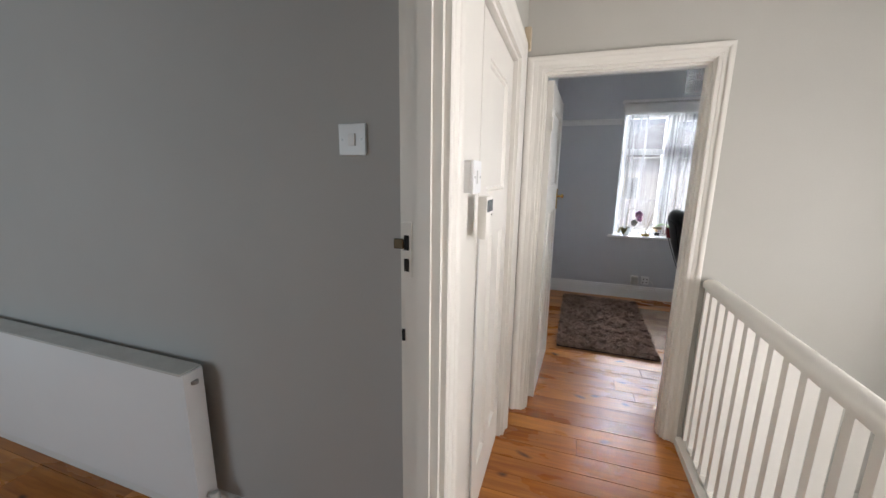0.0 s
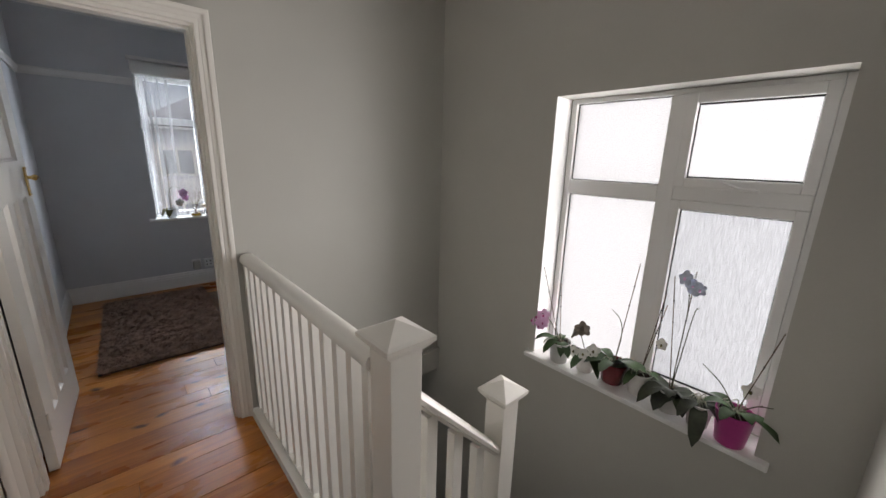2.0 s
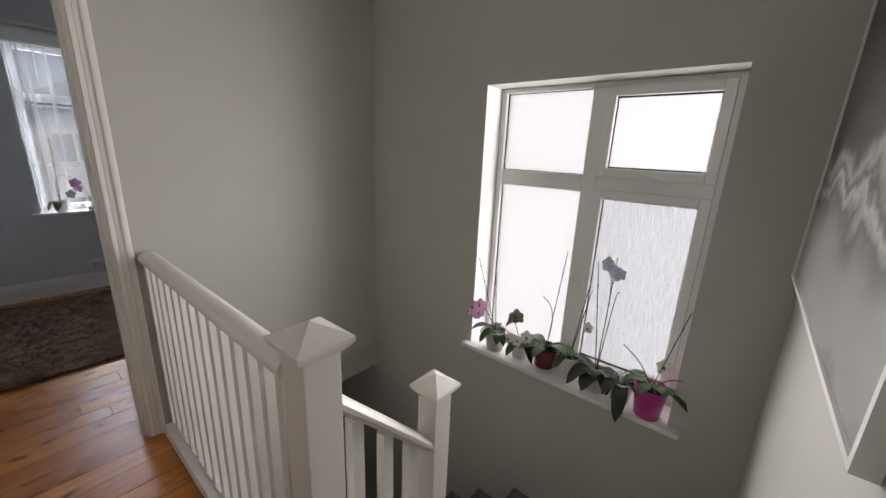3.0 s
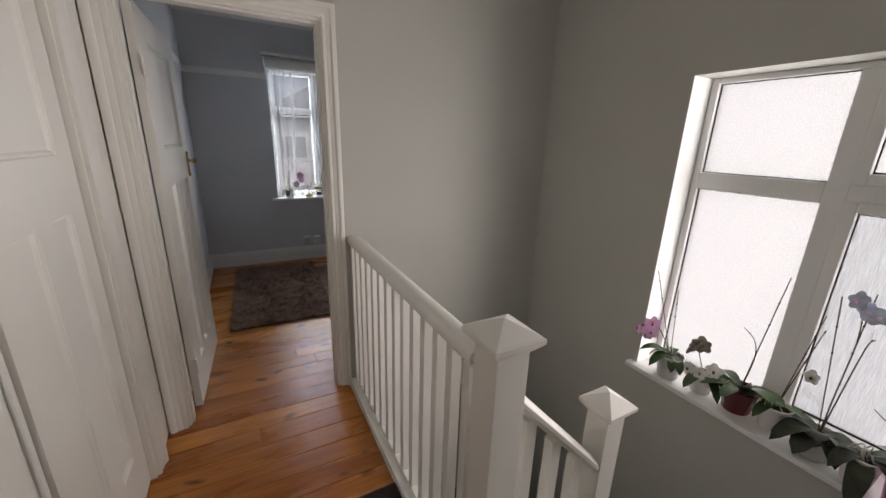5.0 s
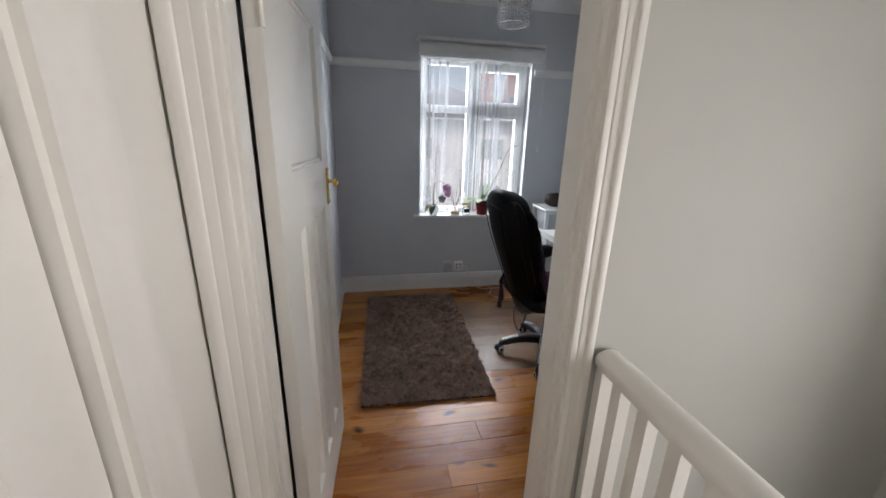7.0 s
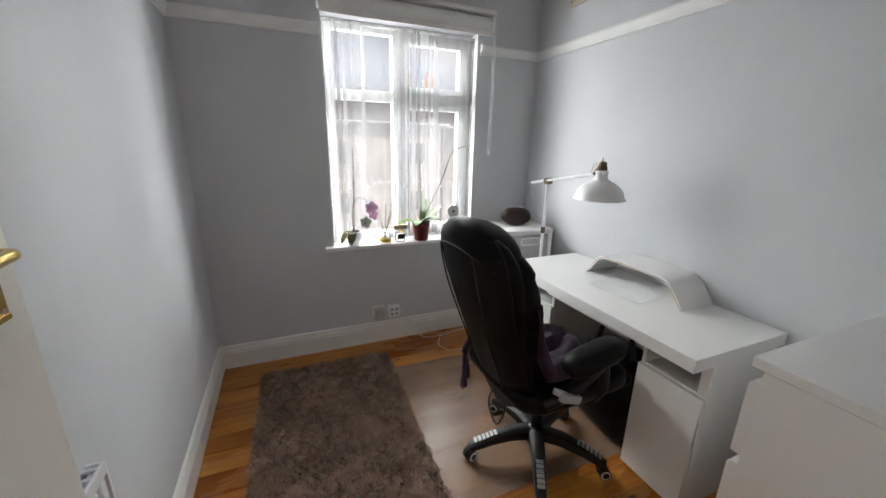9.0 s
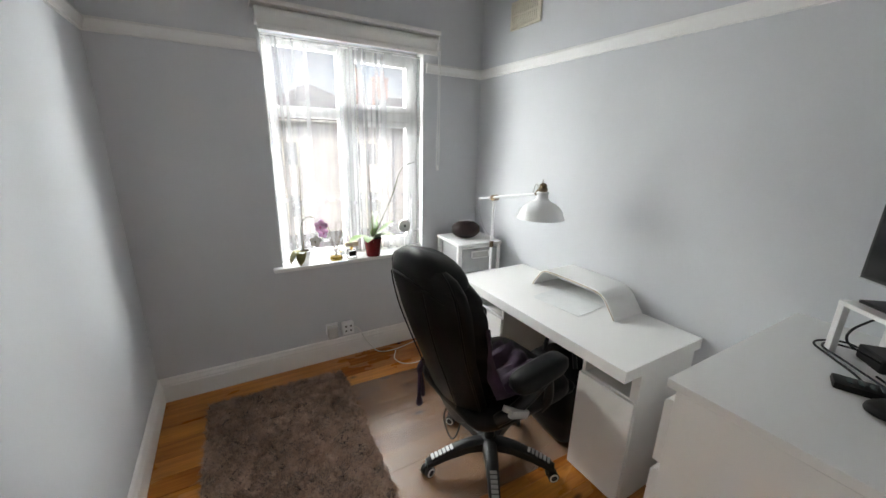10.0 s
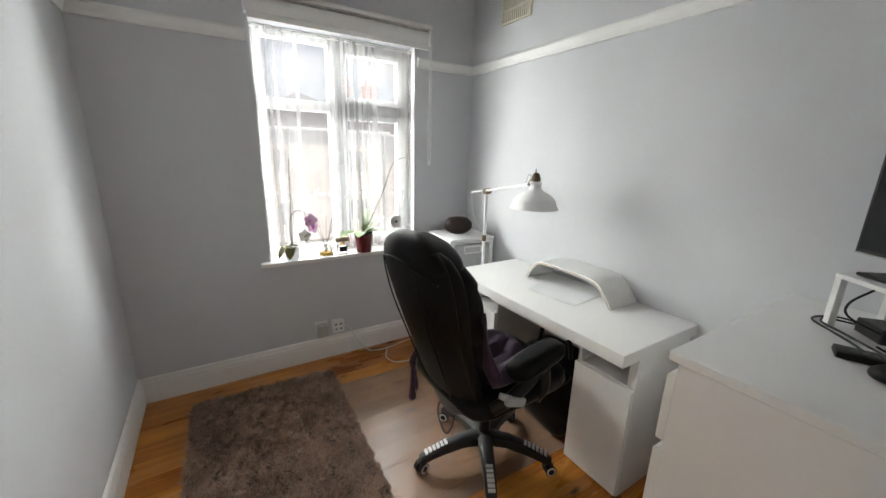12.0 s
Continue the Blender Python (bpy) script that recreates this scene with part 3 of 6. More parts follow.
# ---- door surrounds and doors ----
def surround(name, label, put, a0, a1, top, depth0, depth1, prof=ARCH, both=True, stop=None, wide=1.0):
    """Jamb lining and moulded architraves of a doorway."""
    ob = thing(name, (0, 0, 0), label, "door frame", kind="structure")
    part("architrave", architrave(B(), a0, a1, top, prof, lambda a, z, d: put(a, z, depth0 - d), wide=wide), "gloss", ob, "", True)
    if both:
        part("architrave", architrave(B(), a0, a1, top, prof, lambda a, z, d: put(a, z, depth1 + d)), "gloss", ob, "", True)

    def bar(p, q):
        a, b = Vector(put(*p)), Vector(put(*q))
        return box(B(), *sorted((a.x, b.x)), *sorted((a.y, b.y)), *sorted((a.z, b.z)))

    t = 0.014
    part("jamb", bar((a0, 0, depth0), (a0 + t, top, depth1)), "gloss", ob)
    part("jamb", bar((a1 - t, 0, depth0), (a1, top, depth1)), "gloss", ob)
    part("head", bar((a0 + t, top - t, depth0), (a1 - t, top, depth1)), "gloss", ob)
    if stop:
        s0, s1 = stop
        part("door_stop", bar((a0 + t, 0, s0), (a0 + t + 0.01, top - t, s1)), "gloss", ob)
        part("door_stop", bar((a1 - t - 0.01, 0, s0), (a1 - t, top - t, s1)), "gloss", ob)
        part("door_stop", bar((a0 + t + 0.01, top - t - 0.01, s0), (a1 - t - 0.01, top - t, s1)), "gloss", ob)
    return ob


surround("doorway_study", "cream painted moulded door surround of the study", lambda a, z, d: (a, d, z), 0.17, 0.948, 1.985, -0.001, 0.121, prof=[(w * 0.77, d) for w, d in ARCH], stop=(0.02, 0.075), wide=1.28)
bed = surround("doorway_bedroom", "cream painted moulded door surround of the bedroom", lambda a, z, d: (-d, a, z), -2.13, -1.36, 1.985, -0.081, 0.016, both=False, stop=(-0.06, -0.03))
strike = part("strike_plate", box(B(), -0.012, 0.012, -1.3765, -1.3742, 1.20, 1.33), "gloss", bed, "painted strike plate with dark latch holes")
part("latch_hole", box(B(), -0.006, 0.006, -1.3783, -1.3765, 1.265, 1.30), "dark_gap", strike)
part("latch_hole", box(B(), -0.006, 0.006, -1.3783, -1.3765, 1.215, 1.245), "dark_gap", strike)
part("keeper_lip", box(B(), -0.03, -0.006, -1.384, -1.3766, 1.268, 1.292, 0.003), "bronze", strike, "dark metal latch keeper")
part("bolt_hole", box(B(), -0.014, -0.006, -1.3765, -1.3742, 1.04, 1.07), "dark_gap", bed)
cf = thing("doorway_cupboard", (0, 0, 0), "cream painted door surround of the landing cupboard", "door frame", kind="structure")
CUP = [(w * 1.24, d) for w, d in ARCH]
part("architrave", architrave(B(), -1.03, -0.285, 1.97, CUP, lambda a, z, d: (0.081 + d, a, z), one_sided=True), "gloss", cf, "", True)
part("jamb", box(B(), 0.02, 0.081, -0.299, -0.285, 0.0, 1.97), "gloss", cf)
part("hinge_board", box(B(), 0.02, 0.05, -1.0295, -0.925, 0.0, 1.956, 0.002), "gloss", cf, "flat recessed cream board beside the hinges")
part("head", box(B(), 0.02, 0.081, -1.0295, -0.299, 1.956, 1.97), "gloss", cf)
# Added sheet, paler than the wall paint, laid over this strip of wall.
structure("trim_pale_sheet", box(B(), 0.08, 0.084, -1.278, -1.0305, 0.0, H), "gloss", "thin pale sheet over the wall strip between two doorways", "wall panel")


def panel_door(ob, w, h, count, s, mull, t=0.036):
    """A panelled door, one panel above and count below, in x = 0..w, y = 0..t, z = 0..h: frame, then each recessed panel with its bevel."""
    z1, z2, z3 = 0.22, 1.195, 1.37
    top = h - 0.12
    pw = (w - 2 * s - (count - 1) * mull) / count
    cols = [(s + k * (pw + mull), s + k * (pw + mull) + pw) for k in range(count)]
    holes = [(a, b, z1, z2) for a, b in cols] + [(s, w - s, z3, top)]
    bm = B()
    walled(bm, "y", 0, t, 0, w, 0, h, holes)
    frame_ob = part("door_frame", bm, "gloss", ob)
    for a, b, lo, hi in holes:
        p = B()
        for y0, sg in ((0, 1), (t, -1)):
            loops = []
            for m, d in ((0, 0.0005), (0.004, 0.007), (0.011, 0.0055), (0.017, 0.013)):
                loops.append([p.verts.new((u, y0 + sg * d, v)) for u, v in ((a + m, lo + m), (b - m, lo + m), (b - m, hi - m), (a + m, hi - m))])
            for o, i in zip(loops, loops[1:]):
                bridge(p, o, i)
            p.faces.new(loops[-1])
        part("panel", p, "gloss", ob)
    return frame_ob


def lever_handle(ob, x, y, z, side, along):
    """Brass lever on a long back plate; side is the y way it looks, along the x way the lever points."""
    bm = B()
    box(bm, x - 0.021, x + 0.021, min(y, y + side * 0.006), max(y, y + side * 0.006), z - 0.095, z + 0.055, 0.003)
    hd = part("handle", bm, "brass", ob, "polished brass lever handle on a back plate")
    rim = B()
    for zz in (z - 0.088, z + 0.048):
        box(rim, x - 0.018, x + 0.018, min(y + side * 0.005, y + side * 0.009), max(y + side * 0.005, y + side * 0.009), zz - 0.004, zz + 0.004, 0.001)
    for k in range(16):
        lathe(rim, [(0.0012, -0.002), (0.0022, 0), (0.0012, 0.002)], (x - 0.019, y + side * 0.008, z - 0.082 + k * 0.0085), 6)
    part("beaded_rim", rim, "brass", hd)
    lv = B()
    pts = curve_pts([(x, y + side * 0.005, z), (x, y + side * 0.035, z), (x + along * 0.02, y + side * 0.045, z + 0.002),
                     (x + along * 0.06, y + side * 0.046, z + 0.003), (x + along * 0.085, y + side * 0.047, z + 0.007), (x + along * 0.105, y + side * 0.048, z - 0.002)], 6)
    n = len(pts)
    tube(lv, pts, [0.0085 + 0.004 * math.sin(math.pi * max(0, k / n - 0.45) / 0.55) for k in range(n)], 12)
    part("lever", lv, "brass", hd, smooth=True)
    sc = B()
    for dx in (-0.011, 0.011):
        for dz in (-0.08, 0.038):
            lathe(sc, [(0.003, -0.003), (0.003, 0.003)], (x + dx, y + side * 0.006, z + dz), 8)
    part("screw", sc, "steel", hd)


door = thing("door_1", (0.224, 0.14, 0.008), "open cream panelled study door with a brass lever handle", "door", rz=87, kind="structure")
panel_door(door, 0.74, 1.955, 3, 0.14, 0.075)
lever_handle(door, 0.74 - 0.06, 0, 1.285, -1, -1)
lever_handle(door, 0.74 - 0.06, 0.036, 1.285, 1, -1)
for zz in (0.25, 1.72):
    hb = B()
    tube(hb, [(-0.004, -0.004, zz - 0.04), (-0.004, -0.004, zz + 0.04)], 0.006, 10)
    box(hb, -0.001, 0.001, 0.0, 0.03, zz - 0.04, zz + 0.04)
    part("hinge", hb, "gloss", door, "overpainted butt hinge", True)
cup = thing("door_2", (0.024, -0.3045, 0.008), "closed cream panelled cupboard door on the landing", "door", rz=-90, kind="structure")
panel_door(cup, 0.615, 1.942, 2, 0.115, 0.1)
# Black strip; the shade of the open door gap is put into its colour.
part("gap_shade", box(B(), -0.0052, -0.0002, 0.0, 0.031, 0.0, 1.942), "dark_gap", cup, "dark strip standing in for the shade of the door gap")

cb_ = B()
box(cb_, 0.08, 0.0855, -0.187, -0.004, 0.0, 2.06, 0.002)
structure("trim_corner_board", cb_, "gloss", "flat cream board in the corner between two door surrounds", "trim")

# ---- floors ----
# stair treads, quarter turn and lower flight
st = thing("staircase", (1.1, -1.8, 0), "white painted turning staircase with a dark grey carpet", "staircase", kind="structure")


def tread(x0, x1, y0, y1, z):
    t = B()
    box(t, x0 - 1.1, x1 - 1.1, y0 + 1.8, y1 + 1.8, z - 0.2, z, 0.008)
    part("tread", t, "carpet", st)


for k in range(2):
    tread(1.09 + 0.235 * k, 1.345 + 0.235 * k, -2.268, -1.36, -0.19 * (k + 1))
tread(1.57, 2.408, -2.268, -1.3, -0.57)
for k in range(9):
    tread(1.5, 2.408, -1.3 + 0.225 * k, -1.05 + 0.225 * k, -0.76 - 0.19 * k)
string = B()
box(string, -0.06, 0.45, 0.415, 0.45, -0.95, -0.14)
part("string", string, "gloss", st, "white painted outer string")


def newel(name, x, y, z0, peak, w, cap, label):
    ob = thing(name, (x, y, z0), label, "newel post", "stair newels")
    h = peak - z0
    part("post", box(B(), -w / 2, w / 2, -w / 2, w / 2, 0, h - 0.07, 0.003), "gloss", ob)
    c = B()
    r0, r1 = cap / 2, w / 2 + 0.004
    rows = []
    for r, z in ((r1, h - 0.078), (r0 * 0.9, h - 0.062), (r0, h - 0.052), (r0, h - 0.04), (r0 * 0.9, h - 0.034)):
        rows.append([c.verts.new((sx * r, sy * r, z)) for sx, sy in ((-1, -1), (1, -1), (1, 1), (-1, 1))])
    for a, b in zip(rows, rows[1:]):
        bridge(c, a, b)
    tip = c.verts.new((0, 0, h))
    for k in range(4):
        c.faces.new((rows[-1][k], rows[-1][(k + 1) % 4], tip))
    c.faces.new(rows[0][::-1])
    part("cap", c, "gloss", ob, "pyramid cap with worn cream paint")
    return ob


newel("newel_post", 1.085, -1.335, -0.2, 1.04, 0.1, 0.152, "square cream painted newel post at the head of the stairs")
newel("newel_post", 1.56, -1.335, -0.57, 0.665, 0.085, 0.132, "lower square cream painted newel post on the stair turn")

bal = thing("balustrade", (1.06, -0.66, 0), "cream painted landing balustrade with square balusters", "balustrade")
RAIL = [(-0.022, 0.0), (-0.022, 0.012), (-0.036, 0.018), (-0.038, 0.036), (-0.03, 0.05), (-0.012, 0.058), (0.012, 0.058), (0.03, 0.05), (0.038, 0.036), (0.036, 0.018), (0.022, 0.012), (0.022, 0.0)]


def handrail(p0, p1, across):
    bm = B()
    p0, p1, ac = Vector(p0), Vector(p1), Vector(across)
    a = [bm.verts.new(p0 + ac * u + Vector((0, 0, v))) for u, v in RAIL]
    b = [bm.verts.new(p1 + ac * u + Vector((0, 0, v))) for u, v in RAIL]
    bridge(bm, a, b)
    bm.faces.new(a), bm.faces.new(b[::-1])
    return bm


part("handrail", handrail((0, 0.645, 0.882), (0, -0.625, 0.876), (1, 0, 0)), "gloss", bal, smooth=True)
base = B()
box(base, -0.056, 0.05, -0.625, 0.655, 0.0, 0.03, 0.004)
part("base_rail", base, "gloss", bal)
N = 13
for k in range(N):
    y = 0.57 - k * (1.15 / (N - 1))
    part("baluster", box(B(), -0.017, 0.017, y - 0.017, y + 0.017, 0.03, 0.884), "gloss", bal)
    if k < N - 1:
        part("fillet", box(B(), -0.022, 0.022, y - 1.15 / (N - 1) + 0.018, y - 0.018, 0.03, 0.045, 0.003), "gloss", bal)
part("half_baluster", box(B(), -0.02, 0.02, 0.628, 0.656, 0.0, 0.9), "gloss", bal)
sbal = thing("stair_balustrade", (1.135, -1.335, 0), "cream painted sloping stair balustrade between two newels", "balustrade")
part("handrail", handrail((0, 0, 0.77), (0.385, 0, 0.365), (0, 1, 0)), "gloss", sbal, smooth=True)
for k in range(3):
    x = 0.07 + 0.115 * k
    zt = 0.77 - 0.405 * x / 0.385
    part("baluster", box(B(), x - 0.02, x + 0.02, -0.017, 0.017, -0.5, zt + 0.004), "gloss", sbal)


# ---- windows ----
sw = thing("window_1", (2.5, -1.45, 0.27), "white plastic stair window with four frosted panes", "window", kind="structure")
oy, oz = 1.45, -0.27


def sbar(name, x0, x1, y0, y1, z0, z1, parent=None, mat="upvc", bevel=0.005):
    return part(name, box(B(), x0 - 2.5, x1 - 2.5, y0 + oy, y1 + oy, z0 + oz, z1 + oz, bevel), mat, parent or sw)


FX = 2.562
sbar("window_frame", FX, FX + 0.06, -0.942, -0.9095, 0.29, 1.7745)
sbar("window_frame", FX, FX + 0.06, -1.9895, -1.958, 0.29, 1.7745)
sbar("window_frame", FX, FX + 0.06, -1.958, -0.942, 1.750, 1.7745)
sbar("window_frame", FX, FX + 0.06, -1.958, -0.942, 0.29, 0.335)
sbar("mullion", FX, FX + 0.06, -1.478, -1.409, 0.335, 1.750)
sbar("transom", FX, FX + 0.06, -1.409, -0.942, 1.265, 1.345)
sbar("transom", FX, FX + 0.06, -1.958, -1.478, 1.283, 1.345)
for z0, z1, nm in ((1.3445, 1.7505, "top_sash"), (0.3345, 1.2835, "casement")):
    s = sbar(nm, FX - 0.01, FX + 0.05, -1.519, -1.4775, z0, z1)
    sbar("sash_stile", FX - 0.01, FX + 0.05, -1.9585, -1.917, z0, z1, s)
    sbar("sash_rail", FX - 0.01, FX + 0.05, -1.917, -1.519, z1 - 0.042, z1, s)
    sbar("sash_rail", FX - 0.01, FX + 0.05, -1.917, -1.519, z0, z0 + 0.042, s)
for y0, y1, z0, z1, mt in ((-1.411, -0.940, 1.343, 1.752, "frosted"), (-1.411, -0.940, 0.333, 1.267, "frosted"),
                           (-1.919, -1.517, 1.387, 1.708, "frosted"), (-1.919, -1.517, 0.377, 1.241, "reeded")):
    g = part("pane", box(B(), FX + 0.027 - 2.5, FX + 0.033 - 2.5, y0 + oy, y1 + oy, z0 + oz, z1 + oz), mt, sw, "frosted glass pane")
    g.visible_shadow = False
    bead = B()
    for a, b, c, d in ((y0 - 0.001, y0 + 0.006, z0, z1), (y1 - 0.006, y1 + 0.001, z0, z1), (y0, y1, z0 - 0.001, z0 + 0.006), (y0, y1, z1 - 0.006, z1 + 0.001)):
        box(bead, FX + 0.02 - 2.5, FX + 0.0265 - 2.5, a + oy, b + oy, c + oz, d + oz)
    part("gasket", bead, "black", g, "thin dark rubber gasket")
hb = B()
tube(hb, curve_pts([(0.046, -0.33, 1.352 + oz), (0.03, -0.29, 1.35 + oz), (0.03, -0.22, 1.372 + oz)], 5), 0.006, 8)
box(hb, 0.034, 0.05, -0.345, -0.245, 1.338 + oz, 1.352 + oz, 0.002)
part("window_handle", hb, "upvc", sw, "white casement stay handle", True)
structure("window_sill_stair", box(B(), 2.365, 2.562, -2.04, -0.867, 0.262, 0.288, 0.006), "upvc", "white sill of the stair window", "window sill")
reveal = B()
box(reveal, 2.412, 2.561, -0.9092, -0.9055, 0.288, 1.775)
box(reveal, 2.412, 2.561, -1.9935, -1.9898, 0.288, 1.775)
box(reveal, 2.412, 2.561, -1.9895, -0.9095, 1.7752, 1.779)
structure("trim_stair_reveal", reveal, "white", "white painted window reveal", "reveal")

nw = thing("window_2", (1.4, 2.8, 0.75), "white framed study window with four panes", "window", kind="structure")


def nbar(name, x0, x1, z0, z1, y0=2.775, y1=2.835, mat="upvc", bevel=0.005, parent=None):
    return part(name, box(B(), x0 - 1.4, x1 - 1.4, y0 - 2.8, y1 - 2.8, z0 - 0.75, z1 - 0.75, bevel), mat, parent or nw)


nbar("window_frame", 0.891, 0.945, 0.76, 2.158)
nbar("window_frame", 1.855, 1.909, 0.76, 2.158)
nbar("window_frame", 0.945, 1.855, 0.76, 0.82)
nbar("window_frame", 0.945, 1.855, 2.10, 2.158)
nbar("mullion", 1.335, 1.415, 0.82, 2.10)
nbar("transom", 0.945, 1.335, 1.70, 1.765)
nbar("transom", 1.415, 1.855, 1.70, 1.765)
for x0, x1, z0, z1 in ((1.416, 1.854, 1.766, 2.099), (1.416, 1.854, 0.821, 1.699)):
    s = nbar("casement", x0, x0 + 0.038, z0, z1, 2.765, 2.82)
    nbar("sash_stile", x1 - 0.038, x1, z0, z1, 2.765, 2.82, parent=s)
    nbar("sash_rail", x0 + 0.038, x1 - 0.038, z0, z0 + 0.038, 2.765, 2.82, parent=s)
    nbar("sash_rail", x0 + 0.038, x1 - 0.038, z1 - 0.038, z1, 2.765, 2.82, parent=s)
for x0, x1, z0, z1 in ((0.943, 1.337, 1.763, 2.102), (0.943, 1.337, 0.818, 1.702), (1.452, 1.818, 1.802, 2.063), (1.452, 1.818, 0.857, 1.663)):
    g = nbar("pane", x0, x1, z0, z1, 2.797, 2.803, "glass", 0)
    g.visible_shadow = False
sill = B()
box(sill, 0.832, 1.965, 2.635, 2.775, 0.735, 0.762, 0.007)
structure("window_sill_study", sill, "white", "white painted study window sill", "window sill")
rv = B()
box(rv, 0.8865, 0.8902, 2.683, 2.775, 0.762, 2.16)
box(rv, 1.9098, 1.9135, 2.683, 2.775, 0.762, 2.16)
structure("trim_study_reveal", rv, "white", "white painted window reveal", "reveal")


# ---- things on the landing and in the bedroom ----
def rocker_switch(name, m, label, deep=False):
    """A white square switch plate in the xz plane, looking along -y."""
    ob = new(name)
    ob.empty_display_size = 0.05
    ob.matrix_basis = m
    tagged(ob, label, "light switch", "light switches")
    part("plate", box(B(), -0.043, 0.043, -0.009, 0, -0.043, 0.043, 0.003), "enamel", ob)
    if deep:
        part("back_box", box(B(), -0.041, 0.041, 0.0, 0.02, -0.041, 0.041, 0.003), "enamel", ob)
    part("rocker", box(B(), -0.011, 0.011, -0.0125, -0.009, -0.017, 0.017, 0.001), "white", ob)
    for dx in (-0.03, 0.03):
        part("screw", box(B(), dx - 0.003, dx + 0.003, -0.0098, -0.009, -0.003, 0.003), "steel", ob)
    return ob


rocker_switch("light_switch", pose(0.104, -1.17, 1.432, 0, 0, 90), "white plastic light switch on the landing wall", True)
rocker_switch("light_switch", pose(-0.24, -1.2, 1.53), "white plastic light switch beside the bedroom door")
th = thing("thermostat", (0.112, -1.118, 1.262), "cream wall thermostat with a small grey display", "thermostat", rz=90)
part("case", box(B(), -0.04, 0.04, -0.027, 0, 0, 0.12, 0.01), "gloss", th, smooth=True)
part("display", box(B(), -0.033, 0.033, -0.0285, -0.026, 0.076, 0.109, 0.001), "display", th, "dark grey display")
part("button", box(B(), 0.02, 0.026, -0.029, -0.026, 0.064, 0.068), "black", th)
wire = B()
tube(wire, curve_pts([(0.1, -1.085, 1.262), (0.092, -1.045, 1.2), (0.0885, -1.0345, 1.0), (0.0905, -1.036, 0.8), (0.0885, -1.0345, 0.6), (0.09, -1.036, 0.4), (0.0885, -1.0345, 0.17)], 6), 0.0042, 6)
solid("thermostat_cable", wire, "cable", "overpainted thin cable running down the landing wall", "cable", smooth=True)
bl = B()
box(bl, 0.086, 0.118, -0.175, -0.13, 2.04, 2.14, 0.004)
solid("door_contact", bl, "lid_white", "small cream contact box above the cupboard frame", "sensor box")

rad = thing("bedroom_radiator", (-1.6, -1.2, 0.17), "white enamel panel radiator under the bedroom wall", "radiator")
part("front_panel", box(B(), -0.7, 0.7, -0.108, -0.094, 0, 0.56, 0.005), "enamel", rad)
part("back_panel", box(B(), -0.7, 0.7, -0.05, -0.036, 0.005, 0.555, 0.005), "enamel", rad)
# Plain bar for the grille; the shade of its recess is put into the grey.
gr = B()
box(gr, -0.7, 0.7, -0.112, -0.03, 0.556, 0.566, 0.003)
part("top_grille", gr, "pot_grey", rad, "top grille with its shade put into the grey colour")
for sx in (-1, 1):
    part("end_panel", box(B(), *sorted((sx * 0.7, sx * 0.71)), -0.11, -0.034, 0.0, 0.562, 0.003), "enamel", rad)
nut = B()
lathe(nut, [(0.0, -0.006), (0.013, -0.006), (0.013, 0.006), (0.0, 0.006)], (0.712, -0.072, 0.52), 12)
part("bleed_plug", nut, "steel", rad, smooth=True)
for x in (-0.5, 0.5):
    part("bracket", box(B(), x - 0.02, x + 0.02, -0.037, 0, 0.1, 0.48), "steel", rad)
pp = B()
tube(pp, curve_pts([(0.705, -0.072, 0.04), (0.74, -0.072, 0.04), (0.745, -0.072, 0.0), (0.745, -0.072, -0.17)], 5), 0.009, 10)
lathe(pp, [(0.016, 0.02), (0.018, 0.03), (0.018, 0.05), (0.012, 0.062)], (0.745, -0.072, 0), 12)
part("valve", pp, "pot_grey", rad, "radiator valve and pipe", True)

mat_bm = B()
box(mat_bm, 0.42, 1.0, -2.0, -0.79, 0.001, 0.012, 0.004)
solid("landing_mat", mat_bm, "doormat", "dark brown flat mat on the landing boards", "mat")

pic = thing("wall_picture", (1.85, -2.27, 1.06), "large glossy silver abstract picture in a white frame", "picture")


def silver_art():
    mat = bpy.data.materials.new("silver_print")
    mat.use_nodes = True
    n, l = mat.node_tree.nodes, mat.node_tree.links
    p = n["Principled BSDF"]
    geo, sep, t, ad, ramp, t2 = (n.new("ShaderNode" + k) for k in ("NewGeometry", "SeparateXYZ", "TexNoise", "Math", "ValToRGB", "TexVoronoi"))
    l.new(geo.outputs["Position"], sep.inputs[0])
    t.inputs["Scale"].default_value, t.inputs["Detail"].default_value = 5.0, 8
    l.new(geo.outputs["Position"], t.inputs["Vector"])
    ad.operation = "MULTIPLY_ADD"
    ad.inputs[1].default_value = 0.35
    l.new(t.outputs["Fac"], ad.inputs[0])
    mr = n.new("ShaderNodeMapRange")
    mr.inputs["From Min"].default_value, mr.inputs["From Max"].default_value = 1.0, 2.0
    l.new(sep.outputs["Z"], mr.inputs["Value"])
    l.new(mr.outputs["Result"], ad.inputs[2])
    e = ramp.color_ramp.elements
    e[0].position, e[0].color = 0.15, (0.10, 0.10, 0.10, 1)
    e[1].position, e[1].color = 1.0, (0.03, 0.028, 0.026, 1)
    for pos, v in ((0.28, 0.36), (0.42, 0.3), (0.5, 0.12), (0.54, 0.5), (0.57, 0.1), (0.61, 0.4), (0.65, 0.06)):
        s = e.new(pos)
        s.color = (v, v * 0.98, v * 0.95, 1)
    l.new(ad.outputs[0], ramp.inputs["Fac"])
    l.new(ramp.outputs["Color"], p.inputs["Base Color"])
    p.inputs["Metallic"].default_value = 0.5
    p.inputs["Roughness"].default_value = 0.28
    return mat


M["art"] = silver_art()
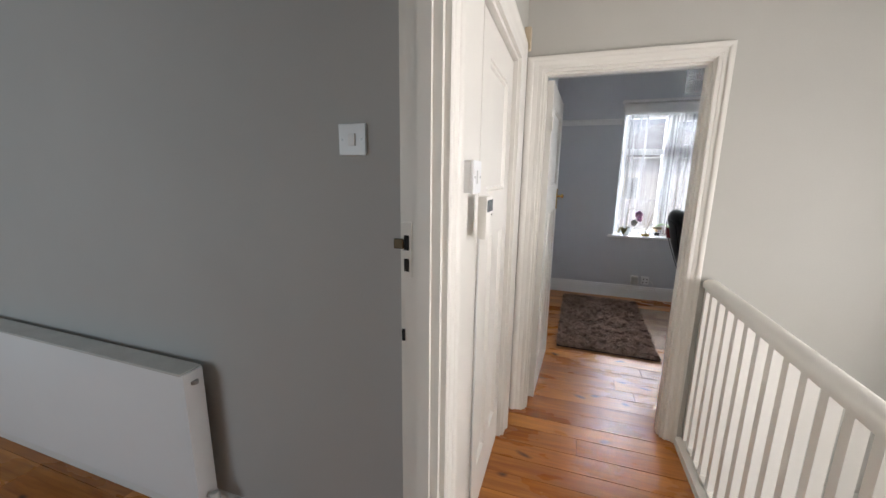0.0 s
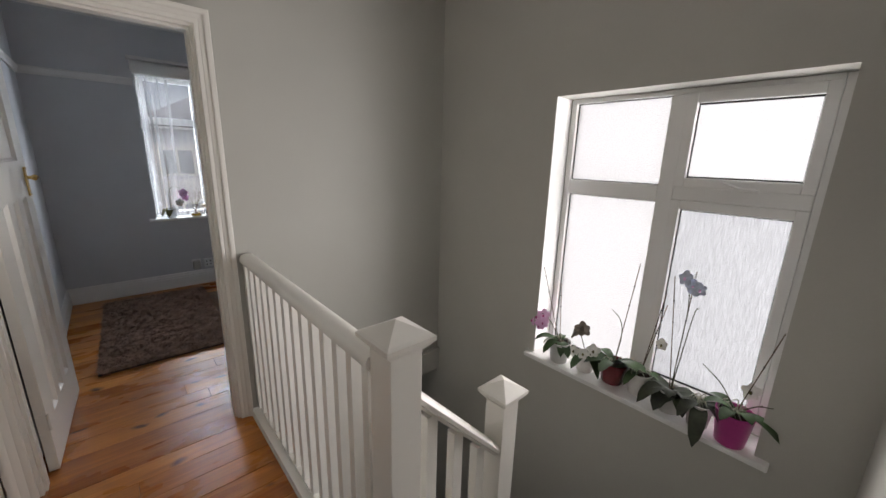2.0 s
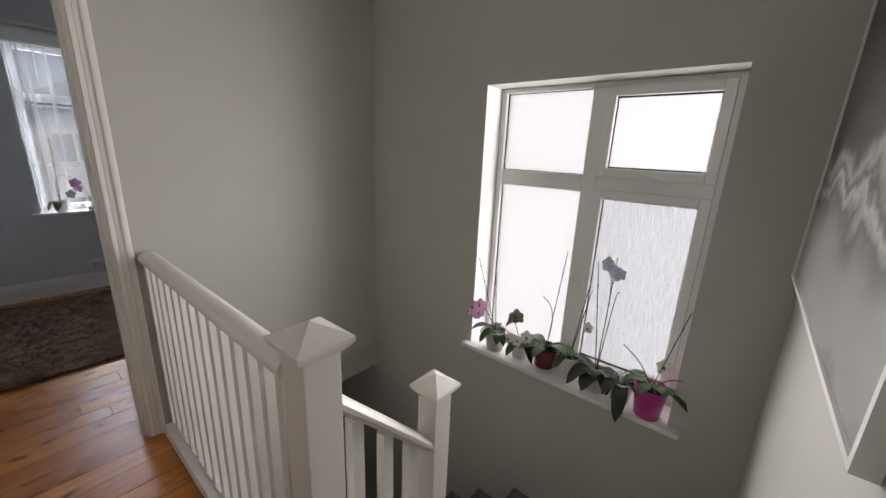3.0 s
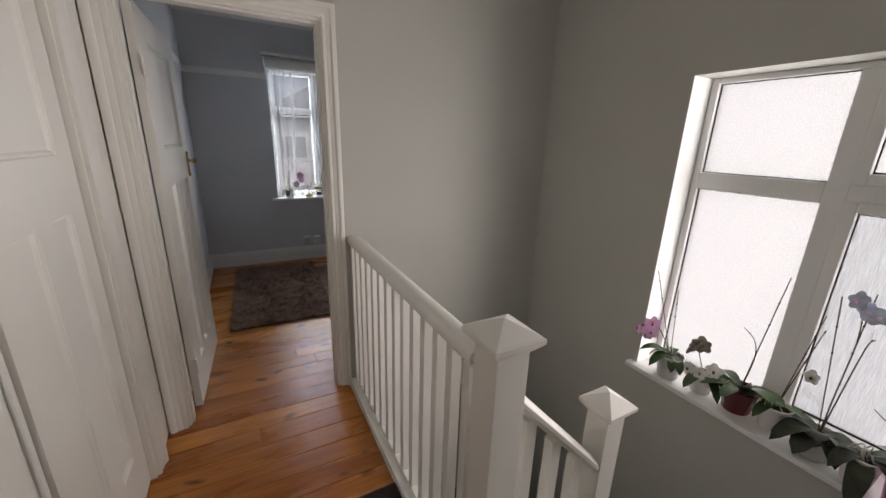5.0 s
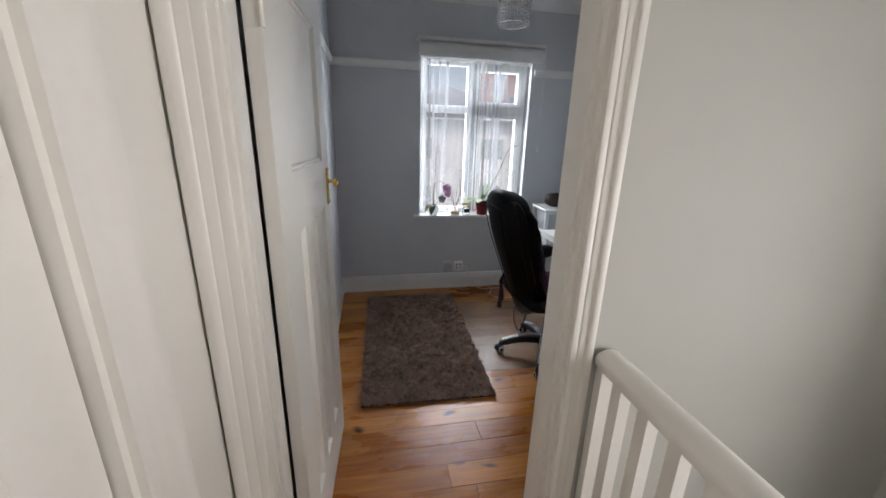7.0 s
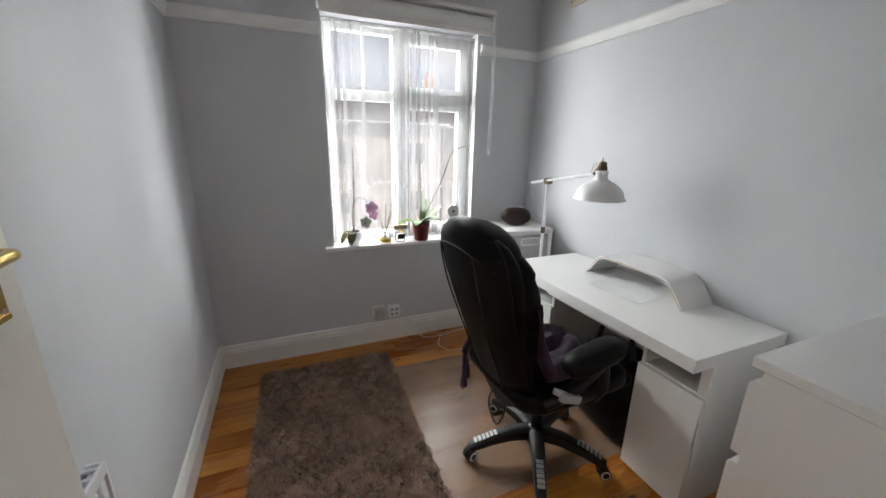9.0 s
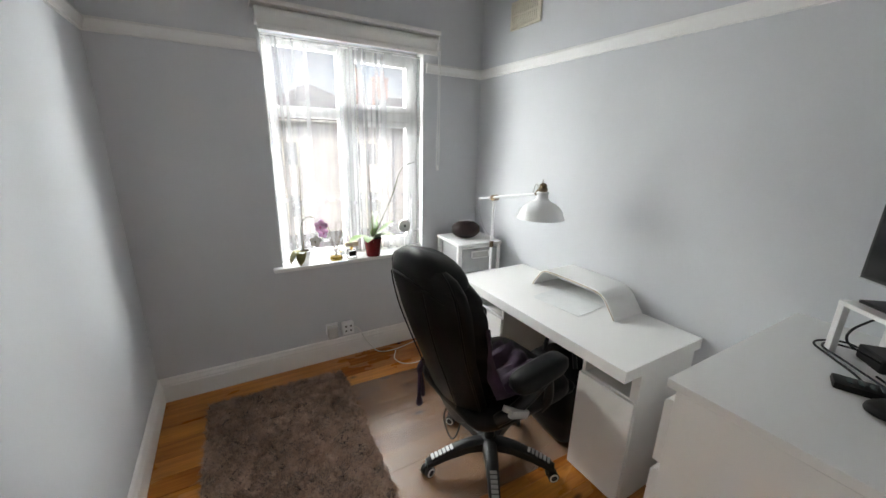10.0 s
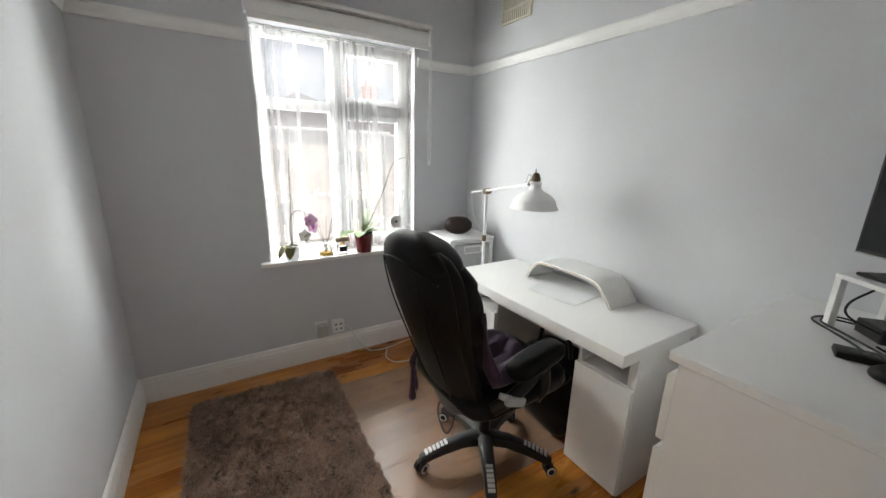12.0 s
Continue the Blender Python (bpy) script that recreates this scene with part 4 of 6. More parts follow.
part("canvas", box(B(), -0.53, 0.53, 0.004, 0.024, 0.012, 0.888), "art", pic, "glossy silver and charcoal print")
for nm, d in (("frame_bar", (-0.545, 0.545, 0.001, 0.03, 0, 0.012)), ("frame_bar", (-0.545, 0.545, 0.001, 0.03, 0.888, 0.9)),
              ("frame_bar", (-0.545, -0.53, 0.001, 0.03, 0.012, 0.888)), ("frame_bar", (0.53, 0.545, 0.001, 0.03, 0.012, 0.888))):
    part(nm, box(B(), *d), "white", pic)


# ---- orchids ----
def leaf_mesh(bm, base, yaw, length, width, rise, droop, n=8, fold=0.25):
    """A broad strap leaf that rises, then droops."""
    d, s = Vector((math.cos(yaw), math.sin(yaw), 0)), Vector((-math.sin(yaw), math.cos(yaw), 0))
    rows = []
    for k in range(n + 1):
        t = k / n
        c = Vector(base) + d * (length * t * (1 - 0.15 * droop * t)) + Vector((0, 0, length * (rise * t - droop * t * t)))
        w = width * 0.5 * max(0.03, min(1, 0.45 + 1.1 * t) * (1 - t ** 4) ** 0.5)
        up = Vector((0, 0, fold * w))
        rows.append([bm.verts.new(c - s * w + up), bm.verts.new(c), bm.verts.new(c + s * w + up),
                     bm.verts.new(c - Vector((0, 0, 0.002)))])
    for a, b in zip(rows, rows[1:]):
        bm.faces.new((a[0], a[1], b[1], b[0]))
        bm.faces.new((a[1], a[2], b[2], b[1]))
        bm.faces.new((a[3], a[0], b[0], b[3]))
        bm.faces.new((a[2], a[3], b[3], b[2]))
    return bm


def cushion(bm, c, half, power, n=14, m=20):
    """A padded block: a rounded box with soft edges."""
    rows = []
    for i in range(1, n):
        ph = -math.pi / 2 + math.pi * i / n
        row = []
        for k in range(m):
            a = 2 * math.pi * k / m

            def se(v, e):
                return math.copysign(abs(v) ** e, v)
            row.append(bm.verts.new((c[0] + half[0] * se(math.cos(ph), power) * se(math.cos(a), power),
                                     c[1] + half[1] * se(math.cos(ph), power) * se(math.sin(a), power), c[2] + half[2] * se(math.sin(ph), 0.8))))
        rows.append(row)
    for x, y in zip(rows, rows[1:]):
        bridge(bm, x, y)
    bm.faces.new(rows[0][::-1]), bm.faces.new(rows[-1])
    return bm


def bloom(bm, c, face, r, petals=5, seed=0):
    """An open flower of rounded, slightly cupped petals that looks along face."""
    f = Vector(face).normalized()
    u = f.orthogonal().normalized()
    v = f.cross(u)
    rnd = random.Random(seed)
    for k in range(petals):
        a = 2 * math.pi * k / petals + rnd.uniform(-0.15, 0.15)
        d, s = u * math.cos(a) + v * math.sin(a), v * math.cos(a) - u * math.sin(a)
        rr = r * rnd.uniform(0.85, 1.1)
        rows = []
        for q in range(5):
            t = q / 4
            w = rr * 0.44 * math.sin(math.pi * (0.1 + 0.82 * t)) ** 0.6
            cc = Vector(c) + d * rr * t + f * (rr * (0.25 * t - 0.3 * t * t))
            rows.append([bm.verts.new(cc - s * w - f * w * 0.25), bm.verts.new(cc), bm.verts.new(cc + s * w - f * w * 0.25)])
        for x, y in zip(rows, rows[1:]):
            for z in (0, 1):
                bm.faces.new((x[z], x[z + 1], y[z + 1], y[z]))
    return bm


def orchid(at, label, pot, rt, h, leaves, stakes=(), stems=(), blooms=(), roots=0, leaf_mat="leaf", seed=0, group="orchids on the stair sill"):
    """An orchid in a tapered pot. leaves: (yaw, length, width, rise, droop); stakes: (top dx, dy, dz); blooms: (dx, dy, dz, r, material, face)."""
    rnd = random.Random(seed)
    ob = thing("potted_orchid", at, label, "orchid", group)
    rb = rt * 0.76
    p = B()
    lathe(p, [(0.001, 0), (rb * 0.95, 0), (rb, 0.004), (rt * 0.97, h - 0.012), (rt, h - 0.008), (rt, h), (rt - 0.005, h + 0.001), (rt - 0.008, h - 0.02), (0.001, h - 0.022)], seg=28, close=False)
    part("pot", p, pot, ob, smooth=True)
    s = B()
    lathe(s, [(0.001, h - 0.02), (rt - 0.01, h - 0.02), (rt * 0.6, h - 0.006), (0.001, h - 0.003)], seg=14, close=False)
    for k in range(26):
        a, r = rnd.uniform(0, 6.28), rnd.uniform(0, rt - 0.014)
        x, y, q = math.cos(a) * r, math.sin(a) * r, rnd.uniform(0.004, 0.009)
        box(s, x - q, x + q, y - q * 0.6, y + q * 0.6, h - 0.012, h - 0.004 + rnd.uniform(0, 0.008))
    part("bark", s, "soil", ob)
    for yaw, ln, w, rise, droop in leaves:
        part("leaf", leaf_mesh(B(), (math.cos(radians(yaw)) * 0.006, math.sin(radians(yaw)) * 0.006, h - 0.004), radians(yaw), ln, w, rise, droop), leaf_mat, ob, smooth=True)
    for dx, dy, dz in stakes:
        t = B()
        tube(t, [(0.004, 0.004, h - 0.03), (dx, dy, dz)], 0.0021, 6)
        sk_ = part("stake", t, "stake", ob)
        for q in (0.62, 0.8):
            pt = Vector((0.004, 0.004, h - 0.03)).lerp(Vector((dx, dy, dz)), q)
            part("clip", box(B(), pt.x - 0.005, pt.x + 0.005, pt.y - 0.003, pt.y + 0.003, pt.z - 0.003, pt.z + 0.003, 0.001), "black", sk_)
    for ctrl in stems:
        t = B()
        pts = curve_pts([(0.0, 0.0, h - 0.01), *ctrl], 6)
        tube(t, pts, [0.0028 - 0.0012 * k / len(pts) for k in range(len(pts))], 6)
        for k in range(8, len(pts) - 2, 7):
            lathe(t, [(0.0, -0.004), (0.0042, 0), (0.0, 0.006)], pts[k], 6)
        part("stem", t, "stem", ob, smooth=True)
    for k, (dx, dy, dz, r, mt, face) in enumerate(blooms):
        flower = part("flower", bloom(B(), (dx, dy, dz), face, r, seed=seed * 10 + k), mt, ob, smooth=True)
        f = Vector(face).normalized()
        lip = B()
        cushion(lip, Vector((dx, dy, dz)) + f * r * 0.12 - Vector((0, 0, r * 0.12)), (r * 0.16, r * 0.16, r * 0.24), 0.9, 6, 8)
        part("lip", lip, {"petal_pink": "pot_pink", "petal_white": "leaf_yellow", "petal_blue": "petal_pink"}.get(mt, "petal_dead"), flower, smooth=True)
    if roots:
        t = B()
        for k in range(roots):
            a = rnd.uniform(0, 6.28)
            r = rt * rnd.uniform(0.4, 1.05)
            tube(t, curve_pts([(math.cos(a) * 0.01, math.sin(a) * 0.01, h), (math.cos(a + 0.4) * r * 0.6, math.sin(a + 0.4) * r * 0.6, h + rnd.uniform(0.015, 0.035)),
                               (math.cos(a + 0.9) * r, math.sin(a + 0.9) * r, h + rnd.uniform(-0.02, 0.01))], 4), 0.0024, 5)
        tagged(part("root_tangle", t, "root", ob, "pale aerial roots", True), kind="stuff")
    return ob


SZ = 0.2885
orchid((2.44, -1.063, SZ), "orchid with pink blooms in a pale grey pot on the sill", "pot_grey", 0.064, 0.125, [(160, 0.13, 0.06, 0.5, 0.9), (240, 0.11, 0.055, 0.5, 1.0), (130, 0.16, 0.06, 0.75, 0.75), (85, 0.13, 0.055, 0.5, 1.0), (215, 0.1, 0.05, 0.4, 0.9), (20, 0.1, 0.045, 0.6, 0.6)],
       stakes=[(0.0, 0.17, 0.59), (0.05, 0.06, 0.46)], stems=[[(-0.01, 0.04, 0.19), (-0.015, 0.09, 0.25), (-0.02, 0.14, 0.26), (-0.03, 0.17, 0.22)]],
       blooms=[(-0.02, 0.115, 0.255, 0.04, "petal_pink", (-1, -0.1, 0.25)), (-0.03, 0.155, 0.235, 0.04, "petal_pink", (-1, 0.3, 0.1)), (-0.035, 0.13, 0.19, 0.038, "petal_pink", (-1, 0.0, -0.1)),
               (-0.03, 0.185, 0.2, 0.034, "petal_pink", (-0.8, 0.6, 0.1)), (-0.04, 0.105, 0.215, 0.034, "petal_pink", (-1, -0.5, 0.0))], roots=3, seed=2)
orchid((2.465, -1.215, SZ), "orchid with white blooms and a withered flower spike", "pot_white", 0.056, 0.1, [(170, 0.13, 0.055, 0.3, 0.7), (265, 0.13, 0.05, 0.4, 0.7), (240, 0.14, 0.05, 0.35, 0.9), (110, 0.11, 0.045, 0.5, 0.7), (300, 0.12, 0.05, 0.6, 0.6)],
       stems=[[(-0.01, 0.03, 0.18), (-0.02, 0.05, 0.25)], [(-0.02, -0.02, 0.13), (-0.05, -0.05, 0.13)]],
       blooms=[(-0.05, 0.05, 0.115, 0.036, "petal_white", (-1, 0.3, 0.2)), (-0.06, -0.01, 0.125, 0.034, "petal_white", (-1, 0, 0.3)), (-0.03, -0.05, 0.15, 0.038, "petal_white", (-1, -0.4, 0.3)),
               (-0.015, 0.065, 0.225, 0.05, "petal_dead", (-0.5, 0.6, 0.5)), (-0.01, 0.03, 0.245, 0.045, "petal_dead", (-0.6, -0.5, 0.6))], seed=3)
orchid((2.48, -1.365, SZ), "green leaved orchid in a dark red pot", "pot_red", 0.072, 0.115, [(235, 0.2, 0.075, 0.9, 0.6), (125, 0.16, 0.065, 0.35, 0.5), (60, 0.15, 0.06, 0.6, 0.6), (255, 0.19, 0.065, 0.75, 0.55), (100, 0.15, 0.055, 0.25, 0.35), (170, 0.13, 0.06, 0.45, 0.6), (300, 0.14, 0.055, 0.6, 0.7)],
       stakes=[(-0.02, -0.06, 0.68)], stems=[[(-0.01, -0.02, 0.28), (-0.005, 0.0, 0.36), (0.0, 0.05, 0.4)]], roots=4, seed=4)
orchid((2.48, -1.50, SZ), "orchid in a white pot with tangled pale roots", "pot_white", 0.06, 0.12, [(110, 0.12, 0.055, 0.6, 0.7), (160, 0.12, 0.05, 0.5, 0.9), (270, 0.13, 0.05, 0.6, 0.8), (60, 0.1, 0.05, 0.6, 0.6)],
       stakes=[(0.015, -0.05, 0.56), (0.02, -0.06, 0.50)], blooms=[(0.0, -0.07, 0.3, 0.03, "petal_white", (-1, 0, 0.2))], roots=14, seed=5)
orchid((2.455, -1.65, SZ), "dark leaved orchid in a pale pot with a blue flower spike", "pot_grey", 0.062, 0.11, [(135, 0.17, 0.09, 0.55, 1.0), (85, 0.15, 0.08, 0.6, 0.8), (250, 0.15, 0.085, 0.6, 0.9), (110, 0.15, 0.075, 0.45, 0.95), (165, 0.13, 0.085, 0.45, 1.05), (225, 0.13, 0.08, 0.5, 1.0), (290, 0.12, 0.06, 0.5, 0.7), (190, 0.1, 0.06, 0.9, 0.8)],
       stakes=[(0.0, 0.07, 0.66), (0.0, -0.01, 0.7)], stems=[[(0.0, 0.0, 0.25), (0.0, -0.005, 0.5), (0.0, 0.01, 0.66)], [(0.0, -0.01, 0.25), (0.0, -0.03, 0.5), (0.0, -0.045, 0.54)]],
       blooms=[(-0.01, -0.01, 0.635, 0.036, "petal_blue", (-1, 0.2, 0.1)), (-0.015, 0.025, 0.665, 0.036, "petal_blue", (-1, 0.4, 0.3)), (-0.01, -0.035, 0.625, 0.032, "petal_blue", (-0.9, -0.4, 0.2))], leaf_mat="leaf_dark", seed=6)
orchid((2.44, -1.775, SZ), "orchid with a long brown leaf hanging over the sill", "pot_white", 0.054, 0.115, [(150, 0.13, 0.065, 0.6, 1.0), (270, 0.12, 0.05, 0.7, 0.8), (190, 0.15, 0.07, 0.3, 1.3), (110, 0.15, 0.06, 0.55, 0.9), (240, 0.13, 0.05, 0.6, 0.9)],
       roots=16, leaf_mat="leaf_dark", seed=7)
orchid((2.425, -1.90, SZ), "orchid in a large bright magenta pot", "pot_pink", 0.071, 0.15, [(165, 0.13, 0.05, 0.8, 0.8), (120, 0.13, 0.05, 0.9, 0.7), (255, 0.17, 0.06, 0.55, 0.75), (60, 0.14, 0.055, 0.6, 0.6), (215, 0.12, 0.05, 0.9, 0.7)],
       stakes=[(0.0, -0.085, 0.54)], stems=[[(-0.02, 0.06, 0.25), (-0.03, 0.14, 0.32)], [(-0.03, -0.06, 0.22), (-0.05, -0.11, 0.25)]],
       blooms=[(0.02, -0.03, 0.25, 0.035, "petal_white", (-1, 0, 0.2))], roots=12, seed=8)


# ---- study: soft and flat things ----
def shag_rug():
    ob = thing("shag_rug", (0.76, 1.73, 0), "brown grey shaggy rug on the pine boards", "rug", rz=-1.5)
    w, d = 0.79, 1.49
    part("backing", box(B(), -w / 2, w / 2, -d / 2, d / 2, 0.001, 0.012, 0.003), "shag_base", ob)
    rnd = np.random.RandomState(4)
    clumps, each = 21000, 6
    n = clumps * each
    cx, cy = rnd.uniform(-w / 2, w / 2, clumps), rnd.uniform(-d / 2, d / 2, clumps)
    lock = rnd.uniform(0, 6.283, (64, 64))
    ju, jv = cx + 0.008 * np.sin(cy * 90), cy + 0.008 * np.sin(cx * 80)
    ca0 = lock[((ju + 1) / 0.03).astype(int) % 64, ((jv + 1) / 0.03).astype(int) % 64] + rnd.normal(0, 0.45, clumps)
    x = np.repeat(cx, each) + rnd.normal(0, 0.0035, n)
    y = np.repeat(cy, each) + rnd.normal(0, 0.0035, n)
    a = np.repeat(ca0, each) + rnd.normal(0, 0.45, n)
    ln, lean = np.repeat(rnd.uniform(0.014, 0.03, clumps), each) * rnd.uniform(0.8, 1.15, n), np.repeat(rnd.uniform(0.008, 0.03, clumps), each)
    hw = rnd.uniform(0.001, 0.002, n)
    co = np.zeros((n, 6, 3))
    for k, (side, up, out) in enumerate(((-1, 0, 0), (1, 0, 0), (0.9, 0.75, 0.45), (0.5, 0.88, 1.0), (-0.5, 0.88, 1.0), (-0.9, 0.75, 0.45))):
        bend = a + 0.9 * out * np.sign(np.sin(a * 5))
        co[:, k, 0] = x - np.sin(a) * hw * side + np.cos(bend) * lean * out
        co[:, k, 1] = y + np.cos(a) * hw * side + np.sin(bend) * lean * out
        co[:, k, 2] = 0.01 + ln * up * 0.85
    quads = np.array([[0, 1, 2, 5], [5, 2, 3, 4]])
    faces = (np.arange(n)[:, None, None] * 6 + quads[None]).reshape(-1, 4)
    me = bpy.data.meshes.new("pile")
    me.from_pydata(co.reshape(-1, 3).tolist(), [], faces.tolist())
    me.materials.append(M["shag"])
    pile = new("pile", me)
    pile.parent = ob
    tagged(pile, "matted brown grey pile", kind="stuff")


shag_rug()


def clear_mat_material():
    mat = bpy.data.materials.new("clear_vinyl")
    mat.use_nodes = True
    n, l = mat.node_tree.nodes, mat.node_tree.links
    p = n["Principled BSDF"]
    p.inputs["Base Color"].default_value = (0.42, 0.33, 0.27, 1)
    p.inputs["Roughness"].default_value = 0.28
    tr, mx = n.new("ShaderNodeBsdfTransparent"), n.new("ShaderNodeMixShader")
    t, mr, geo = n.new("ShaderNodeTexNoise"), n.new("ShaderNodeMapRange"), n.new("ShaderNodeNewGeometry")
    t.inputs["Scale"].default_value = 4
    l.new(geo.outputs["Position"], t.inputs["Vector"])
    mr.inputs["To Min"].default_value, mr.inputs["To Max"].default_value = 0.26, 0.36
    l.new(t.outputs["Fac"], mr.inputs["Value"])
    l.new(mr.outputs["Result"], mx.inputs["Fac"])
    l.new(tr.outputs[0], mx.inputs[1])
    l.new(p.outputs[0], mx.inputs[2])
    l.new(mx.outputs[0], n["Material Output"].inputs["Surface"])
    return mat


M["vinyl"] = clear_mat_material()
solid("chair_mat", box(B(), -0.52, 0.46, -0.53, 0.53, 0.002, 0.005, 0.001), "vinyl", "clear vinyl chair mat on the floor boards", "chair mat", at=(1.665, 1.74, 0.0), rz=-2)

# window dressing
net = thing("net_curtain", (1.4, 2.72, 0.79), "white sheer net curtain with a lace hem at the window", "curtain")
cb = B()
nx, nz = 260, 24
grid = []
for j in range(nz + 1):
    row = []
    for i in range(nx + 1):
        u, v = i / nx, j / nz
        fold = math.sin(u * 62 + 2.2 * math.sin(u * 11)) * 0.6 + math.sin(u * 27 + 1.3 + v * 0.7) * 0.4
        hem = 0.006 * math.sin(u * 90) if j == 0 else 0
        row.append(cb.verts.new((-0.5 + u * 1.005, 0.018 * fold * (1 - 0.35 * v), v * 1.345 + hem)))
    grid.append(row)
for j in range(nz):
    for i in range(nx):
        cb.faces.new((grid[j][i], grid[j][i + 1], grid[j + 1][i + 1], grid[j + 1][i]))
part("net", cb, "net", net, smooth=True)
rod = B()
tube(rod, [(-0.505, 0, 1.335), (0.505, 0, 1.335)], 0.004, 6)
part("wire", rod, "cable", net)

blind = thing("roller_blind", (1.418, 2.68, 2.135), "white roller blind rolled up above the study window", "blind")
part("cassette", box(B(), -0.568, 0.568, -0.115, 0, 0.115, 0.14, 0.005), "blind", blind)
roll = B()
tube(roll, [(-0.55, -0.056, 0.066), (0.55, -0.056, 0.066)], 0.047, 28)
part("roll", roll, "blind", blind, smooth=True)
part("bottom_bar", box(B(), -0.545, 0.545, -0.112, -0.096, -0.012, 0.022, 0.005), "blind", blind)
ch = B()
tube(ch, curve_pts([(0.575, -0.07, 0.09), (0.577, -0.068, -0.3), (0.573, -0.066, -0.73), (0.583, -0.066, -0.745), (0.592, -0.068, -0.73), (0.59, -0.07, -0.3), (0.588, -0.072, 0.09)], 6), 0.0022, 6)
part("chain", ch, "cable", blind, "white bead pull chain", True)
tw = B()
lathe(tw, [(0.004, -0.765), (0.007, -0.76), (0.007, -0.74), (0.003, -0.73)], (0.583, -0.066, 0), 8)
part("chain_weight", tw, "white", blind)
part("hanging_cloth", box(B(), -0.545, 0.545, -0.105, -0.103, 0.01, 0.07), "blind", blind)
part("end_cap", box(B(), 0.551, 0.566, -0.104, -0.002, 0.02, 0.114, 0.004), "white", blind)

# sill things
orchid((1.505, 2.672, 0.7625), "orchid with two bare spikes in a dark red glazed pot", "pot_red", 0.052, 0.105,
       [(190, 0.15, 0.07, 0.45, 0.5), (345, 0.13, 0.065, 0.45, 0.4), (235, 0.11, 0.06, 0.6, 0.6), (60, 0.12, 0.055, 1.2, 0.2), (310, 0.11, 0.055, 0.8, 0.5), (10, 0.14, 0.05, 0.8, 0.2)],
       stakes=[(-0.012, 0.0, 0.50)], stems=[[(0.05, -0.01, 0.2), (0.11, -0.01, 0.32), (0.18, 0.0, 0.48), (0.26, 0.0, 0.52)], [(0.12, 0.0, 0.33), (0.15, -0.01, 0.42)]], roots=3, leaf_mat="leaf_bright", seed=11, group="things on the study sill")
orchid((1.02, 2.672, 0.7625), "small glass potted orchid with one pink bloom and yellowing leaf", "clear_box", 0.042, 0.075,
       [(205, 0.085, 0.05, 0.5, 1.15), (250, 0.08, 0.052, 0.5, 1.2)], stakes=[(0.015, 0.0, 0.5)],
       stems=[[(0.0, 0.0, 0.2), (0.03, -0.01, 0.25), (0.07, -0.02, 0.24), (0.1, -0.02, 0.2)]],
       blooms=[(0.09, -0.03, 0.2, 0.034, "petal_pink", (-0.2, -1, 0.1)), (0.105, -0.02, 0.165, 0.03, "petal_pink", (0.3, -1, 0)), (0.06, -0.03, 0.125, 0.03, "petal_white", (-0.3, -1, 0.2))],
       leaf_mat="leaf_yellow", seed=12, group="things on the study sill")
dif = thing("reed_diffuser", (1.235, 2.668, 0.7625), "glass reed diffuser with amber oil and dark reeds", "diffuser", "things on the study sill")
bt = B()
lathe(bt, [(0.001, 0.0), (0.036, 0.0), (0.037, 0.004), (0.028, 0.05), (0.011, 0.07), (0.011, 0.09), (0.008, 0.09), (0.008, 0.07), (0.024, 0.05), (0.033, 0.006), (0.001, 0.005)], seg=20, close=False)
part("bottle", bt, "glass", dif, smooth=True)
part("oil", lathe(B(), [(0.001, 0.006), (0.032, 0.0065), (0.0295, 0.024), (0.001, 0.0245)], seg=20, close=False), "amber", dif, "amber oil", True)
for dx, dy in ((-0.06, 0.0), (-0.035, 0.02), (0.04, -0.01), (0.06, 0.01), (0.015, 0.02)):
    r = B()
    tube(r, [(-dx * 0.2, -dy * 0.2, 0.01), (dx, dy, 0.21)], 0.0018, 5)
    part("reed", r, "stake", dif)
pf = thing("perfume_bottle", (1.345, 2.668, 0.7625), "square perfume bottle with a wide wooden cap", "bottle", "things on the study sill")
part("bottle", box(B(), -0.026, 0.026, -0.018, 0.018, 0, 0.05, 0.005), "glass", pf)
part("label", box(B(), -0.019, 0.019, -0.0192, -0.0184, 0.018, 0.045), "black", pf, "dark brown label")
part("collar", lathe(B(), [(0.009, 0.05), (0.009, 0.07)], seg=12), "brass", pf)
part("cap", box(B(), -0.038, 0.038, -0.012, 0.012, 0.07, 0.095, 0.004), "lid_white", pf)
rd = B()
tube(rd, [(-0.005, 0, 0.095), (-0.02, 0, 0.17)], 0.0025, 6)
part("stick", rd, "lid_white", pf)
dial = thing("window_dial", (1.755, 2.672, 0.7625), "round pale dial on a thin stand on the sill", "thermometer", "things on the study sill")
dd = B()
tube(dd, [(0, -0.006, 0.155), (0, 0.006, 0.155)], 0.036, 28)
part("dial", dd, "pot_grey", dial, smooth=True)
hub = B()
tube(hub, [(0, -0.011, 0.155), (0, -0.006, 0.155)], 0.007, 12)
part("hub", hub, "black", dial)
part("stand", lathe(B(), [(0.022, 0), (0.022, 0.005), (0.003, 0.008), (0.003, 0.12)], seg=14), "white", dial, smooth=True)

for o in scene.objects:
    if o.get("group") == "things on the study sill":
        o.scale = (1.28, 1.28, 1.28)

# wall fittings
vent = thing("air_vent", (2.404, 2.217, 2.37), "cream plastic slotted air vent on the study wall", "vent", rz=90)
part("backing", box(B(), -0.125, 0.125, 0.001, 0.006, -0.07, 0.07), "dark_gap", vent)
